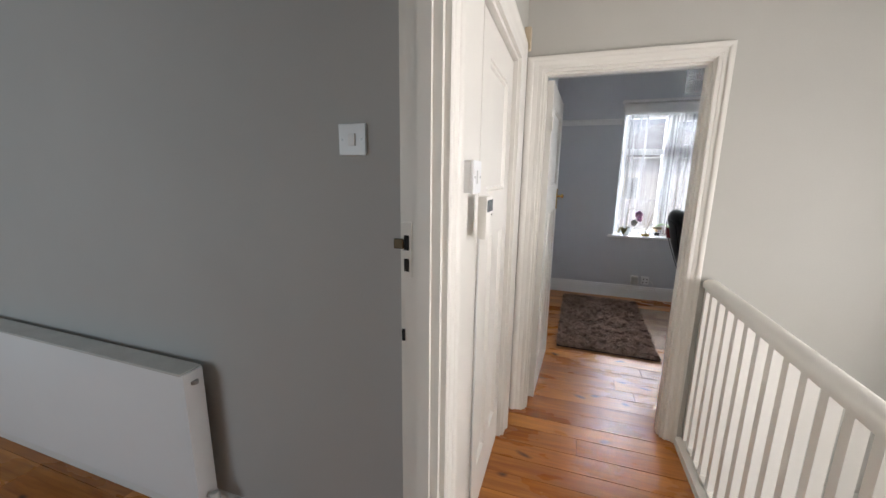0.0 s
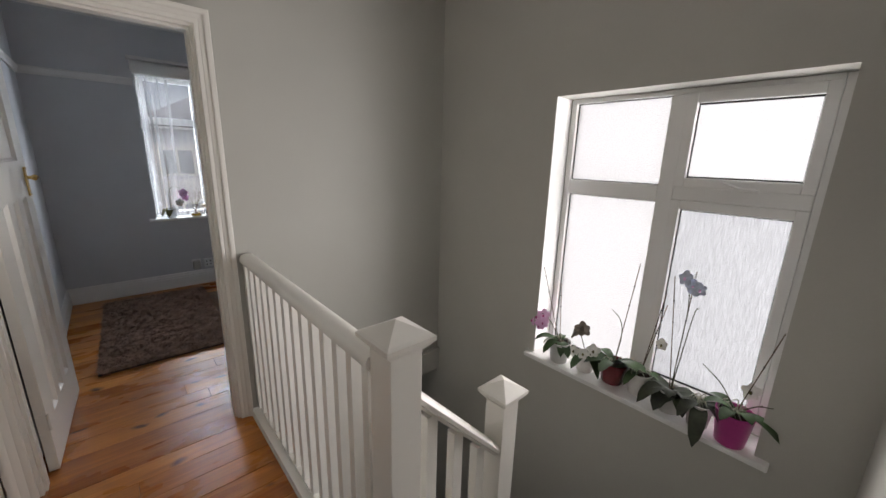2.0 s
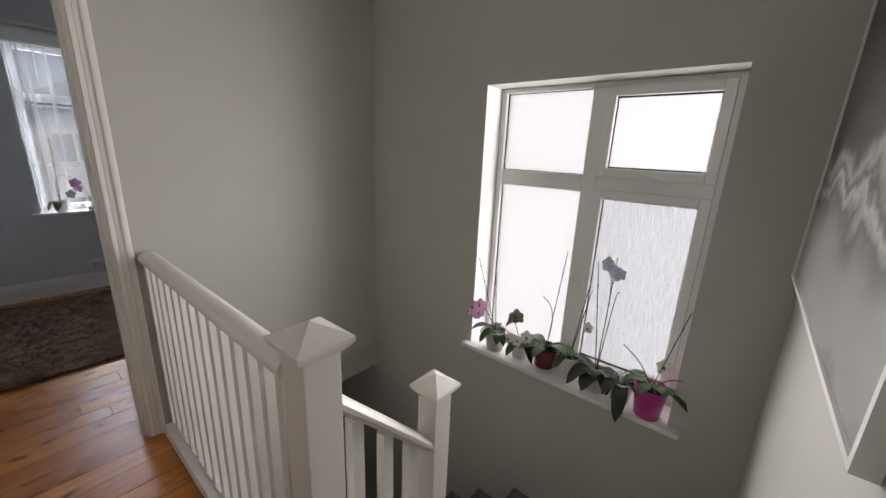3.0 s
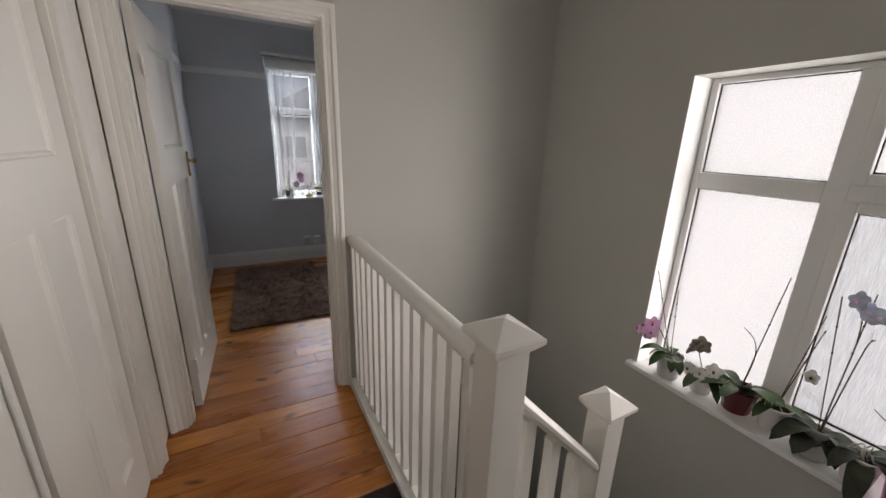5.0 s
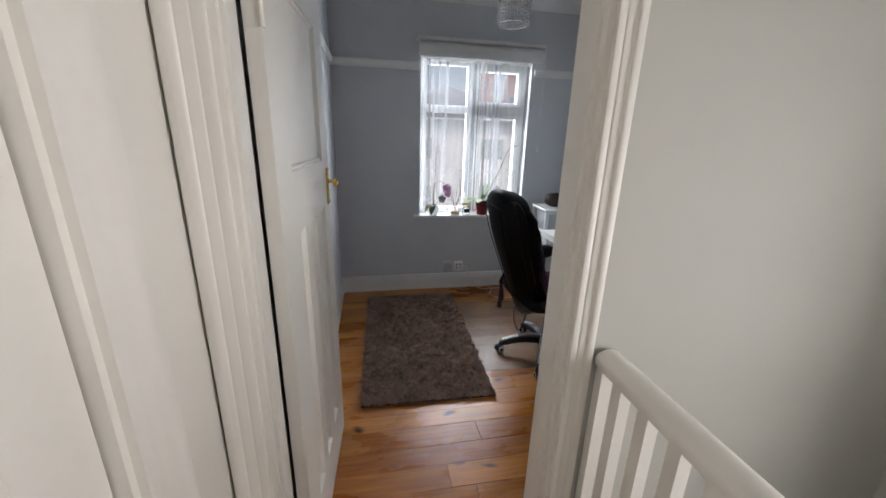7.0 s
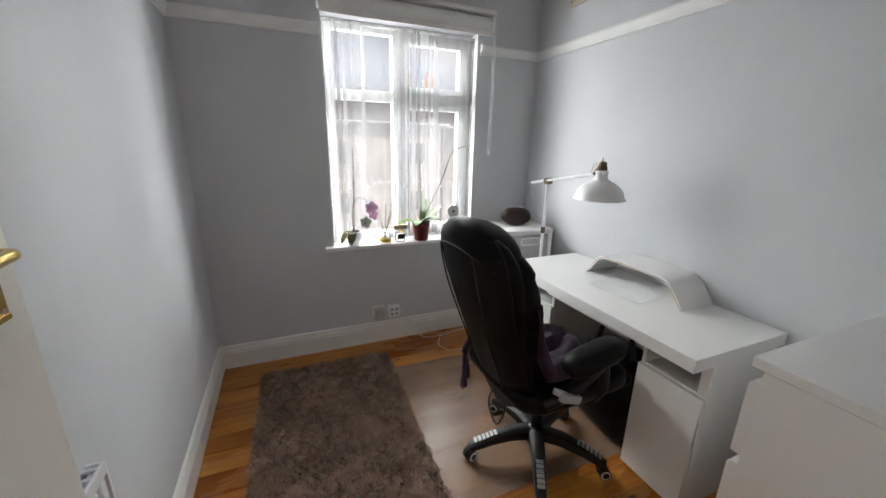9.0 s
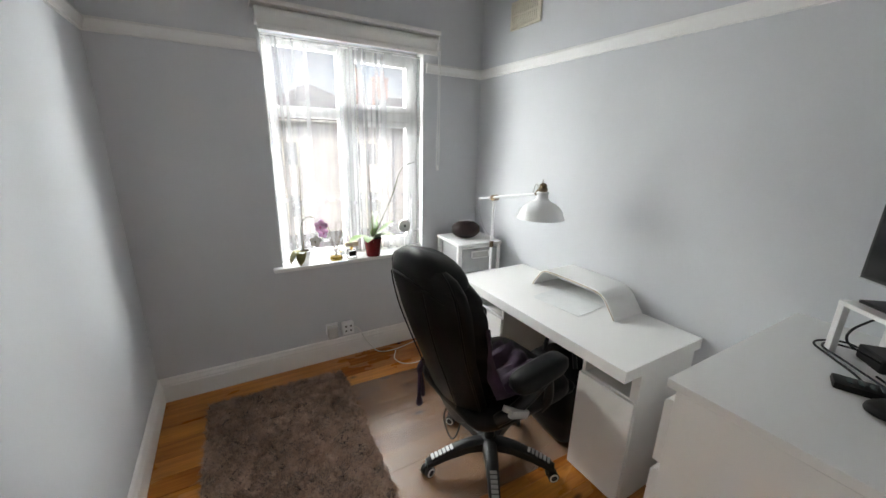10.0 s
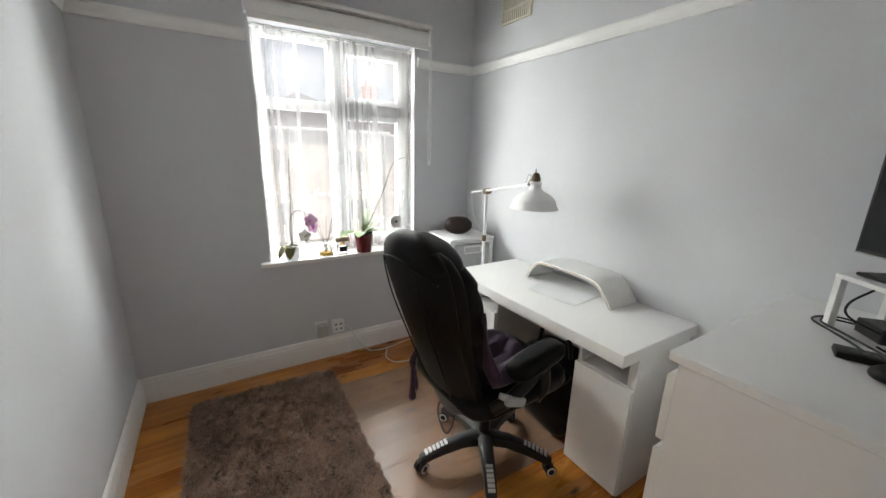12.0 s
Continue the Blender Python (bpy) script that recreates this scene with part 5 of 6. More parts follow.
for b in ((-0.137, 0.137, 0, 0.016, 0.068, 0.082), (-0.137, 0.137, 0, 0.016, -0.082, -0.068), (-0.137, -0.122, 0, 0.016, -0.068, 0.068), (0.122, 0.137, 0, 0.016, -0.068, 0.068), (-0.122, 0.122, 0, 0.013, -0.006, 0.006)):
    part("frame", box(B(), *b, 0.003), "vent", vent)
for k in range(13):
    x = -0.111 + k * 0.0185
    part("slat", box(B(), x - 0.0055, x + 0.0055, 0.002, 0.012, -0.068, 0.068), "vent", vent)
sk_ = thing("wall_socket", (1.285, 2.68, 0.235), "white extension socket block over the skirting", "socket")
part("plate", box(B(), -0.043, 0.043, -0.045, 0, -0.045, 0.045, 0.006), "enamel", sk_)
for dx in (-0.018, 0.018):
    for dz in (-0.018, 0.018):
        part("outlet", box(B(), dx - 0.006, dx + 0.006, -0.0465, -0.0445, dz - 0.004, dz + 0.008), "black", sk_)
ad = thing("plug_adapter", (1.175, 2.68, 0.18), "grey white plug adapter beside the socket", "adapter")
part("body", box(B(), -0.035, 0.035, -0.05, 0, 0.0, 0.09, 0.008), "pot_grey", ad)
part("plate", box(B(), -0.043, 0.043, -0.008, 0, 0.02, 0.105, 0.003), "enamel", ad)
cb1 = B()
tube(cb1, curve_pts([(1.31, 2.63, 0.25), (1.36, 2.64, 0.22), (1.42, 2.63, 0.1), (1.5, 2.60, 0.006), (1.62, 2.57, 0.006), (1.78, 2.6, 0.006), (1.9, 2.62, 0.006)], 8), 0.004, 6)
solid("floor_cable", cb1, "cable", "white mains cable lying along the floor", "cable", smooth=True)
cb2 = B()
tube(cb2, curve_pts([(1.62, 2.55, 0.006), (1.57, 2.45, 0.006), (1.6, 2.36, 0.006), (1.7, 2.33, 0.006), (1.86, 2.35, 0.006)], 8), 0.004, 6)
solid("floor_cable", cb2, "cable", "white cable loop beside the chair", "cable", smooth=True)

r2 = thing("study_radiator", (0.135, 0.78, 0.12), "white ribbed radiator behind the open door", "radiator", rz=-90)
part("panel", box(B(), -0.36, 0.36, 0.012, 0.02, 0, 0.57, 0.003), "enamel", r2)
for k in range(18):
    x = -0.345 + k * 0.0406
    part("rib", box(B(), x - 0.012, x + 0.012, 0.02, 0.034, 0.03, 0.54, 0.004), "enamel", r2)
for k in range(24):
    x = -0.35 + k * 0.0304
    part("top_slat", box(B(), x - 0.004, x + 0.004, 0.0, 0.036, 0.572, 0.578), "enamel", r2)
part("top_edge", box(B(), -0.362, 0.362, 0.03, 0.038, 0.55, 0.582, 0.002), "enamel", r2)
part("end_panel", box(B(), -0.37, -0.362, 0, 0.038, 0.0, 0.58, 0.002), "enamel", r2)
for x in (-0.25, 0.25):
    part("bracket", box(B(), x - 0.02, x + 0.02, 0.0005, 0.012, 0.1, 0.5), "steel", r2)

pend = thing("pendant_lamp", (1.27, 1.5, 2.11), "crystal bead drum pendant lamp on the study ceiling", "pendant lamp")
for z in (0.0, 0.13, 0.26):
    t = B()
    tube(t, [(math.cos(k * 0.2618) * 0.088, math.sin(k * 0.2618) * 0.088, z) for k in range(25)], 0.0035, 6, False)
    part("ring", t, "chrome", pend, smooth=True)
beads = B()
for k in range(30):
    a = k * 2 * math.pi / 30
    for j in range(14):
        lathe(beads, [(0.0, -0.008), (0.0065, 0.0), (0.0, 0.008)], (math.cos(a) * 0.088, math.sin(a) * 0.088, 0.012 + j * 0.0185), 5)
tagged(part("bead_strings", beads, "glass", pend, "hanging crystal bead strings"), kind="stuff")
t = B()
tube(t, [(0, 0, 0.26), (0, 0, H - 2.11 - 0.03)], 0.003, 6)
part("flex", t, "cable", pend)
sp = B()
for k in range(3):
    a = k * 2.094
    tube(sp, [(math.cos(a) * 0.088, math.sin(a) * 0.088, 0.26), (0, 0, 0.29)], 0.002, 5)
part("spider", sp, "chrome", pend)
part("ceiling_rose", lathe(B(), [(0.05, H - 2.11 - 0.03), (0.045, H - 2.11 - 0.012), (0.05, H - 2.11)], seg=24), "white", pend, smooth=True)
bu = B()
lathe(bu, [(0.001, 0.09), (0.022, 0.1), (0.028, 0.125), (0.02, 0.16), (0.012, 0.19), (0.012, 0.26)], seg=16, close=False)
part("bulb", bu, "pot_white", pend, "unlit white bulb", True)


# ---- study: office chair ----
def office_chair():
    ob = thing("office_chair", (1.615, 1.382, 0), "black leather swivel chair with a high curved back", "office chair", rz=2)
    hub = Vector((0.0146, -0.0125, 0))
    part("hub", lathe(B(), [(0.04, 0.075), (0.052, 0.085), (0.05, 0.14), (0.03, 0.155)], hub, 20), "black", ob, smooth=True)
    part("gas_column", lathe(B(), [(0.027, 0.15), (0.027, 0.26), (0.017, 0.265), (0.017, 0.4)], hub, 16), "black", ob, smooth=True)
    for ang in (165, 237, 309, 21, 93):
        a = radians(ang)
        d, s = Vector((math.cos(a), math.sin(a), 0)), Vector((-math.sin(a), math.cos(a), 0))
        bm = B()
        rows = []
        for r, z, w, h in ((0.035, 0.125, 0.034, 0.055), (0.12, 0.128, 0.03, 0.05), (0.22, 0.108, 0.027, 0.042), (0.29, 0.082, 0.024, 0.032), (0.325, 0.07, 0.02, 0.024)):
            c = hub + d * r + Vector((0, 0, z))
            rows.append([bm.verts.new(c + s * u * w + Vector((0, 0, v * h * 0.5))) for u, v in ((-1, -1), (1, -1), (1, 0.6), (0.6, 1), (-0.6, 1), (-1, 0.6))])
        for x, y in zip(rows, rows[1:]):
            bridge(bm, x, y)
        bm.faces.new(rows[0][::-1]), bm.faces.new(rows[-1])
        arm = part("base_arm", bm, "black", ob, smooth=True)
        for k in range(6):
            inset = B()
            r = 0.2 + k * 0.019
            c = hub + d * r + Vector((0, 0, 0.136 - (r - 0.2) * 0.28 - (r - 0.2) ** 2 * 0.4))
            v = [c + d * e * 0.0062 + s * f * 0.0155 + Vector((0, 0, 0.0015 - e * 0.002)) for e, f in ((-1, -1), (1, -1), (1, 1), (-1, 1))]
            lo = [inset.verts.new(q - Vector((0, 0, 0.006))) for q in v]
            hi = [inset.verts.new(q) for q in v]
            bridge(inset, lo, hi)
            inset.faces.new(hi)
            part("grip_bar", inset, "grip", arm, "ridged silver grip insert")
        cs = thing_part("castor", ob)
        cs.location = hub + d * 0.318
        cs.rotation_euler = (0, 0, a + 0.5)
        for sgn in (-1, 1):
            wh = B()
            tube(wh, [(0, sgn * 0.006, 0.027), (0, sgn * 0.024, 0.027)], 0.0265, 20)
            part("wheel", wh, "black", cs, smooth=True)
        part("wheel_ring", ring_disc((0, -0.0245, 0.027), 0.0225, 0.013), "pot_white", cs, "pale wheel ring")
        part("wheel_ring", ring_disc((0, 0.0245, 0.027), 0.0225, 0.013), "pot_white", cs, "pale wheel ring")
        for sgn in (-1, 1):
            hb = B()
            tube(hb, [(0, sgn * 0.0255, 0.027), (0, sgn * 0.0275, 0.027)], 0.015, 16)
            part("wheel_hub", hb, "black", cs)
    part("tilt_mechanism", box(B(), -0.13, 0.1, -0.07, 0.07, 0.39, 0.435, 0.01), "black", ob)
    seat = B()
    cushion(seat, (0.03, 0, 0.485), (0.29, 0.27, 0.062), 0.35)
    part("seat", seat, "leather", ob, smooth=True)
    # high back: a curved slab with a soft rim
    bk = B()
    prof = [(0.35, 0.06, -0.16), (0.4, 0.13, -0.18), (0.47, 0.185, -0.205), (0.55, 0.213, -0.235), (0.66, 0.22, -0.275), (0.78, 0.232, -0.32),
            (0.9, 0.255, -0.36), (1.0, 0.262, -0.385), (1.07, 0.25, -0.398), (1.115, 0.215, -0.402), (1.135, 0.17, -0.4)]
    seg = 28
    rows = []
    for z, hw, x0 in prof:
        row = []
        for k in range(seg):
            a = 2 * math.pi * k / seg
            cy, cx = math.cos(a), math.sin(a)
            y = hw * math.copysign(abs(cy) ** 0.6, cy)
            t = 0.046 if z < 1.12 else 0.036
            x = x0 + t * math.copysign(abs(cx) ** 0.8, cx) + 0.055 * (y / 0.26) ** 2
            row.append(bk.verts.new((x, y, z)))
        rows.append(row)
    for x, y in zip(rows, rows[1:]):
        bridge(bk, x, y)
    bk.faces.new(rows[0][::-1]), bk.faces.new(rows[-1])
    back = part("backrest", bk, "leather", ob, smooth=True)
    pip = B()
    for sgn in (-1, 1):
        tube(pip, curve_pts([(x0 + 0.055 * 0.9 - 0.035, sgn * hw * 0.965, z) for z, hw, x0 in prof[1:]], 4), 0.0045, 6)
        tube(pip, curve_pts([(x0 - 0.0555 + 0.055 * 0.22, sgn * hw * 0.5, z) for z, hw, x0 in prof[2:9]], 4), 0.003, 6)
    tube(pip, curve_pts([(prof[-3][2] - 0.034 + 0.05 * (abs(u) ** 2), u * 0.235, 1.075 + 0.028 * (1 - u * u)) for u in (-1, -0.6, -0.2, 0.2, 0.6, 1)], 4), 0.0045, 6)
    part("piping", pip, "leather", back, "raised leather piping", True)
    head = B()
    cushion(head, (0, 0, 0), (0.092, 0.19, 0.062), 0.5, 16, 28)
    bmesh.ops.rotate(head, verts=head.verts, cent=(0, 0, 0), matrix=Matrix.Rotation(radians(14), 3, "Y"))
    for v in head.verts:
        v.co.z -= 0.05 * (v.co.y / 0.18) ** 2
        v.co += Vector((-0.362 + 0.05 * (v.co.y / 0.26) ** 2, 0, 1.118))
    hr = part("headrest", head, "leather", ob, "padded leather headrest", True)
    hp = B()
    tube(hp, curve_pts([(-0.455 + 0.06 * u * u, 0.2 * u, 1.09 - 0.055 * u * u) for u in (-1, -0.75, -0.4, 0, 0.4, 0.75, 1)], 5), 0.005, 6)
    part("piping", hp, "leather", hr, "raised leather piping", True)
    # front padding: a stack of stitched rolls that stands wider than the shell at the shoulders
    lum = B()
    rows = []
    for k in range(33):
        z = 0.52 + 0.59 * k / 32
        q = (z - 0.52) / 0.59
        hw = 0.172 + 0.05 * math.sin(min(1.0, q * 1.25) * math.pi / 2) - 0.07 * max(0.0, q - 0.85) / 0.15
        puff = abs(math.sin(q * math.pi * 5)) ** 0.45
        x0 = -0.155 - 0.19 * q
        row = []
        for j in range(24):
            ang = 2 * math.pi * j / 24
            cy, cx = math.cos(ang), math.sin(ang)
            y = hw * (0.965 + 0.035 * puff) * math.copysign(abs(cy) ** 0.6, cy)
            row.append(lum.verts.new((x0 + (0.05 + 0.022 * puff) * math.copysign(abs(cx) ** 0.8, cx) + 0.075 * (y / 0.26) ** 2, y, z)))
        rows.append(row)
    for x, y in zip(rows, rows[1:]):
        bridge(lum, x, y)
    lum.faces.new(rows[0][::-1]), lum.faces.new(rows[-1])
    part("back_cushion", lum, "leather", ob, "stitched leather front padding", True)
    for sgn in (-1, 1):
        pad = B()
        cushion(pad, (0.03, sgn * 0.275, 0.672), (0.145, 0.054, 0.045), 0.55)
        bmesh.ops.rotate(pad, verts=pad.verts, cent=(0.03, 0, 0.672), matrix=Matrix.Rotation(radians(-9), 3, "Y"))
        ar = part("armrest", pad, "leather", ob, "padded leather armrest", True)
        su = B()
        tube(su, curve_pts([(-0.17, sgn * 0.25, 0.5), (-0.1, sgn * 0.278, 0.54), (0.02, sgn * 0.28, 0.6), (0.08, sgn * 0.276, 0.635)], 6), [0.026] * 12 + [0.024] * 7, 10)
        tube(su, curve_pts([(0.1, sgn * 0.24, 0.44), (0.1, sgn * 0.277, 0.52), (0.09, sgn * 0.276, 0.635)], 6), 0.02, 10)
        part("arm_support", su, "black", ar, smooth=True)
        bd = B()
        tube(bd, [(-0.16, sgn * 0.272, 0.55), (-0.125, sgn * 0.3, 0.55)], [0.012, 0.016], 8)
        box(bd, -0.15, -0.045, min(sgn * 0.292, sgn * 0.316), max(sgn * 0.292, sgn * 0.316), 0.525, 0.562, 0.012)
        bmesh.ops.rotate(bd, verts=bd.verts, cent=(-0.1, 0, 0.545), matrix=Matrix.Rotation(radians(22), 3, "Y"))
        part("arm_badge", bd, "grip", ar, "brushed metal arm badge", True)
    fr = B()
    cushion(fr, (0.28, 0.0, 0.40), (0.16, 0.2, 0.03), 0.4)
    part("footrest", fr, "leather", ob, "folded leather footrest", True)
    lv = B()
    tube(lv, curve_pts([(-0.02, 0.08, 0.41), (-0.04, 0.2, 0.40), (-0.06, 0.26, 0.385)], 5), 0.007, 8)
    part("lever", lv, "black", ob, smooth=True)
    ca = B()
    tube(ca, curve_pts([(-0.16, 0.05, 0.42), (-0.2, 0.08, 0.3), (-0.17, 0.06, 0.17), (-0.15, 0.03, 0.22), (-0.12, 0.02, 0.4)], 6), 0.004, 6)
    part("cable", ca, "black", ob, "hanging black cable", True)
    return ob


def thing_part(name, parent):
    """A part that carries sub-parts: a small swivel fork mesh."""
    bm = B()
    lathe(bm, [(0.008, 0.03), (0.011, 0.035), (0.011, 0.052), (0.006, 0.068)], seg=12)
    box(bm, -0.02, 0.012, -0.005, 0.005, 0.026, 0.05, 0.002)
    return part(name, bm, "black", parent, smooth=True)


def ring_disc(c, r1, r0):
    bm = B()
    s = 1 if c[1] > 0 else -1
    tube(bm, [(c[0], c[1] - s * 0.003, c[2]), (c[0], c[1] + s * 0.0015, c[2])], r1, 20)
    return bm


office_chair()

# purple garment over the chair
gar = thing("purple_garment", (1.615, 1.382, 0.545), "dark purple knitted garment draped over the chair seat", "garment", rz=2)
gb = B()
gr_, nu, nv = [], 18, 22
for j in range(nv + 1):
    row = []
    v = j / nv
    for i in range(nu + 1):
        u = i / nu
        y = -0.25 + 0.36 * u + 0.02 * math.sin(v * 7)
        if v < 0.5:
            x, z = -0.235 + 0.11 * (v / 0.5) ** 1.5 + 0.03 * (1 - v * 2) * 0.2, 0.30 * (1 - v / 0.5) + 0.02
        else:
            x, z = -0.125 + 0.3 * (v - 0.5) / 0.5, 0.02
        z += 0.016 * math.sin(u * 13 + v * 5) + 0.012 * math.sin(u * 29 - v * 9) + 0.02
        x += 0.014 * math.sin(u * 17 + v * 6)
        row.append(gb.verts.new((x, y, z)))
    gr_.append(row)
for j in range(nv):
    for i in range(nu):
        gb.faces.new((gr_[j][i], gr_[j][i + 1], gr_[j + 1][i + 1], gr_[j + 1][i]))
g_ob = part("body", gb, "purple", gar, smooth=True)
g_mod = g_ob.modifiers.new("thickness", "SOLIDIFY")
g_mod.thickness = 0.008
slv = B()
tube(slv, curve_pts([(-0.12, 0.2, 0.03), (-0.2, 0.232, 0.0), (-0.235, 0.25, -0.06), (-0.24, 0.252, -0.12), (-0.243, 0.25, -0.22)], 6), [0.026] * 8 + [0.018] * 8 + [0.011] * 9, 10)
lathe(slv, [(0.006, -0.29), (0.02, -0.272), (0.013, -0.235), (0.009, -0.21)], (-0.243, 0.25, 0), 10)
lathe(slv, [(0.004, -0.2), (0.014, -0.185), (0.012, -0.15), (0.006, -0.12)], (-0.225, 0.262, 0), 10)
lathe(slv, [(0.004, -0.22), (0.012, -0.205), (0.01, -0.17), (0.005, -0.14)], (-0.235, 0.225, 0), 10)
part("belt", slv, "purple", gar, "hanging knitted belt end", True)

# ---- study: desk and what stands on it ----
desk = thing("desk", (2.13, 1.46, 0), "white laminate desk with two cupboard pedestals", "desk")
DX, DY = 2.13, 1.46


def dpart(name, x0, x1, y0, y1, z0, z1, bevel=0.002, mat="laminate", parent=None, label=""):
    return part(name, box(B(), x0 - DX, x1 - DX, y0 - DY, y1 - DY, z0, z1, bevel), mat, parent or desk, label)


dpart("top", 1.855, 2.402, 0.868, 2.052, 0.698, 0.75, 0.0025)
for y0, s in ((0.885, 1), (2.035, -1)):
    a, b = sorted((y0, y0 + s * 0.036))
    dpart("side_panel", 2.0, 2.395, a, b, 0.0, 0.697)
    c, d = sorted((y0 + s * 0.28, y0 + s * 0.262))
    dpart("side_panel", 2.0, 2.395, c, d, 0.0, 0.697)
    e, f = sorted((y0 + s * 0.037, y0 + s * 0.261))
    dpart("shelf", 2.003, 2.39, e, f, 0.53, 0.545)
    dpart("back_panel", 2.376, 2.394, e, f, 0.545, 0.696)
    g, h = sorted((y0 + s * 0.001, y0 + s * 0.28))
    dpart("cupboard_door", 1.98, 1.998, g, h, 0.015, 0.54)
    dpart("floor_panel", 2.003, 2.39, e, f, 0.005, 0.03)
dpart("keyboard_tray", 1.93, 2.25, 1.19, 1.74, 0.642, 0.658)
tr = B()
for y in (1.185, 1.735):
    box(tr, 1.95 - DX, 2.3 - DX, y - 0.008 - DY, y + 0.008 - DY, 0.658, 0.698)
part("tray_runner", tr, "steel", desk)

# Assumed bag; added to fill the black area below the desk top.
bag = thing("black_bag", (2.13, 1.375, 0), "slumped black bag-like shape filling the black area under the desk", "bag")
t = B()
cushion(t, (0, 0, 0.235), (0.15, 0.2, 0.235), 0.45)
for v in t.verts:
    v.co.x += 0.012 * math.sin(v.co.z * 23 + v.co.y * 9)
    v.co.y += 0.012 * math.sin(v.co.z * 17)
part("body", t, "leather", bag, smooth=True)
t = B()
tube(t, curve_pts([(-0.06, -0.12, 0.47), (-0.07, -0.09, 0.58), (-0.07, 0.05, 0.6), (-0.06, 0.1, 0.47)], 6), 0.012, 8)
part("strap", t, "black", bag, smooth=True)

ris = thing("screen_riser", (2.29, 1.45, 0.7505), "curved white plywood screen riser on the desk", "riser")
prof = curve_pts([(-0.29, 0.0, 0), (-0.255, 0.045, 0), (-0.215, 0.092, 0), (-0.16, 0.112, 0), (0.0, 0.116, 0), (0.16, 0.112, 0), (0.21, 0.092, 0), (0.245, 0.045, 0), (0.275, 0.0, 0)], 5)


def bent_sheet(x0, x1, off0, off1):
    bm = B()
    lo, hi = [], []
    for k, p in enumerate(prof):
        d = (prof[min(k + 1, len(prof) - 1)] - prof[max(k - 1, 0)]).normalized()
        nrm = Vector((-d.y, d.x, 0))
        a, b = p + nrm * off0, p + nrm * off1
        for store, q in ((lo, a), (hi, b)):
            z = max(0.0, q.y)
            store.append((bm.verts.new((x0, q.x, z)), bm.verts.new((x1, q.x, z))))
    for k in range(len(prof) - 1):
        bm.faces.new((hi[k][0], hi[k + 1][0], hi[k + 1][1], hi[k][1]))
        bm.faces.new((lo[k][0], lo[k][1], lo[k + 1][1], lo[k + 1][0]))
        for e in (0, 1):
            bm.faces.new((lo[k][e], lo[k + 1][e], hi[k + 1][e], hi[k][e]))
    for k in (0, -1):
        bm.faces.new((lo[k][0], lo[k][1], hi[k][1], hi[k][0]))
    return bm


part("shell", bent_sheet(-0.107, 0.107, 0.0022, 0.008), "laminate", ris, smooth=True)
part("ply_core", bent_sheet(-0.108, 0.108, -0.002, 0.002), "ply", ris, "bare birch ply edge", True)
part("lining", bent_sheet(-0.107, 0.107, -0.006, -0.0022), "laminate", ris, smooth=True)
pap = thing("paper_sheets", (2.17, 1.44, 0.7505), "clear folder and white papers on the desk", "papers", rz=6)
part("sheet", box(B(), -0.1, 0.11, -0.15, 0.15, 0.0, 0.0012), "paper", pap)
part("folder", box(B(), -0.12, 0.105, -0.155, 0.13, 0.0014, 0.0032), "paper", pap, "clear plastic folder")

lamp = thing("floor_lamp", (2.13, 2.085, 0), "white floor lamp with a bell shade and brass joints", "floor lamp")
part("base", lathe(B(), [(0.12, 0), (0.12, 0.012), (0.05, 0.022), (0.02, 0.04)], seg=28), "enamel", lamp, smooth=True)
t = B()
tube(t, [(0, 0, 0.03), (0, 0, 1.225)], 0.0095, 12)
part("pole", t, "enamel", lamp, smooth=True)
t = B()
lathe(t, [(0.014, 0.9), (0.014, 0.94)], seg=12)
part("clamp", t, "bronze", lamp, smooth=True)
t = B()
tube(t, [(-0.016, -0.004, 1.23), (0.026, 0.004, 1.23)], 0.02, 14)
tube(t, [(0.0, 0.018, 1.226), (0.0, -0.03, 1.238)], 0.014, 12)
part("elbow", t, "bronze", lamp, "brass elbow joint", True)
t = B()
tube(t, [(0.0, 0.16, 1.205), (-0.025, -0.40, 1.305)], 0.0085, 10)
part("arm", t, "enamel", lamp, smooth=True)
t = B()
tube(t, curve_pts([(-0.025, -0.40, 1.305), (-0.03, -0.43, 1.335), (-0.035, -0.45, 1.345)], 5), 0.01, 10)
lathe(t, [(0.02, 1.326), (0.024, 1.33), (0.024, 1.345), (0.019, 1.35), (0.019, 1.364), (0.01, 1.372)], (-0.04, -0.465, 0), 16)
tube(t, [(-0.06, -0.465, 1.35), (-0.02, -0.465, 1.35)], 0.009, 10)
part("lamp_holder", t, "bronze", lamp, "dark brass lamp holder", True)
t = B()
lathe(t, [(0.024, 1.328), (0.032, 1.324), (0.033, 1.318), (0.029, 1.312), (0.031, 1.292), (0.042, 1.278), (0.068, 1.266), (0.094, 1.248), (0.112, 1.225), (0.119, 1.198), (0.126, 1.19), (0.128, 1.184), (0.12, 1.186), (0.108, 1.224), (0.09, 1.245), (0.064, 1.262), (0.03, 1.285)], (-0.04, -0.465, 0), 36, False)
part("shade", t, "enamel", lamp, "cream enamel bell shade", True)
t = B()
tube(t, curve_pts([(0.0, 0.155, 1.2), (0.0, 0.15, 1.1), (0.0, 0.08, 1.0), (0.0, 0.011, 0.98)], 6), 0.0015, 6)
part("flex", t, "steel", lamp, "grey fabric flex", True)
t = B()
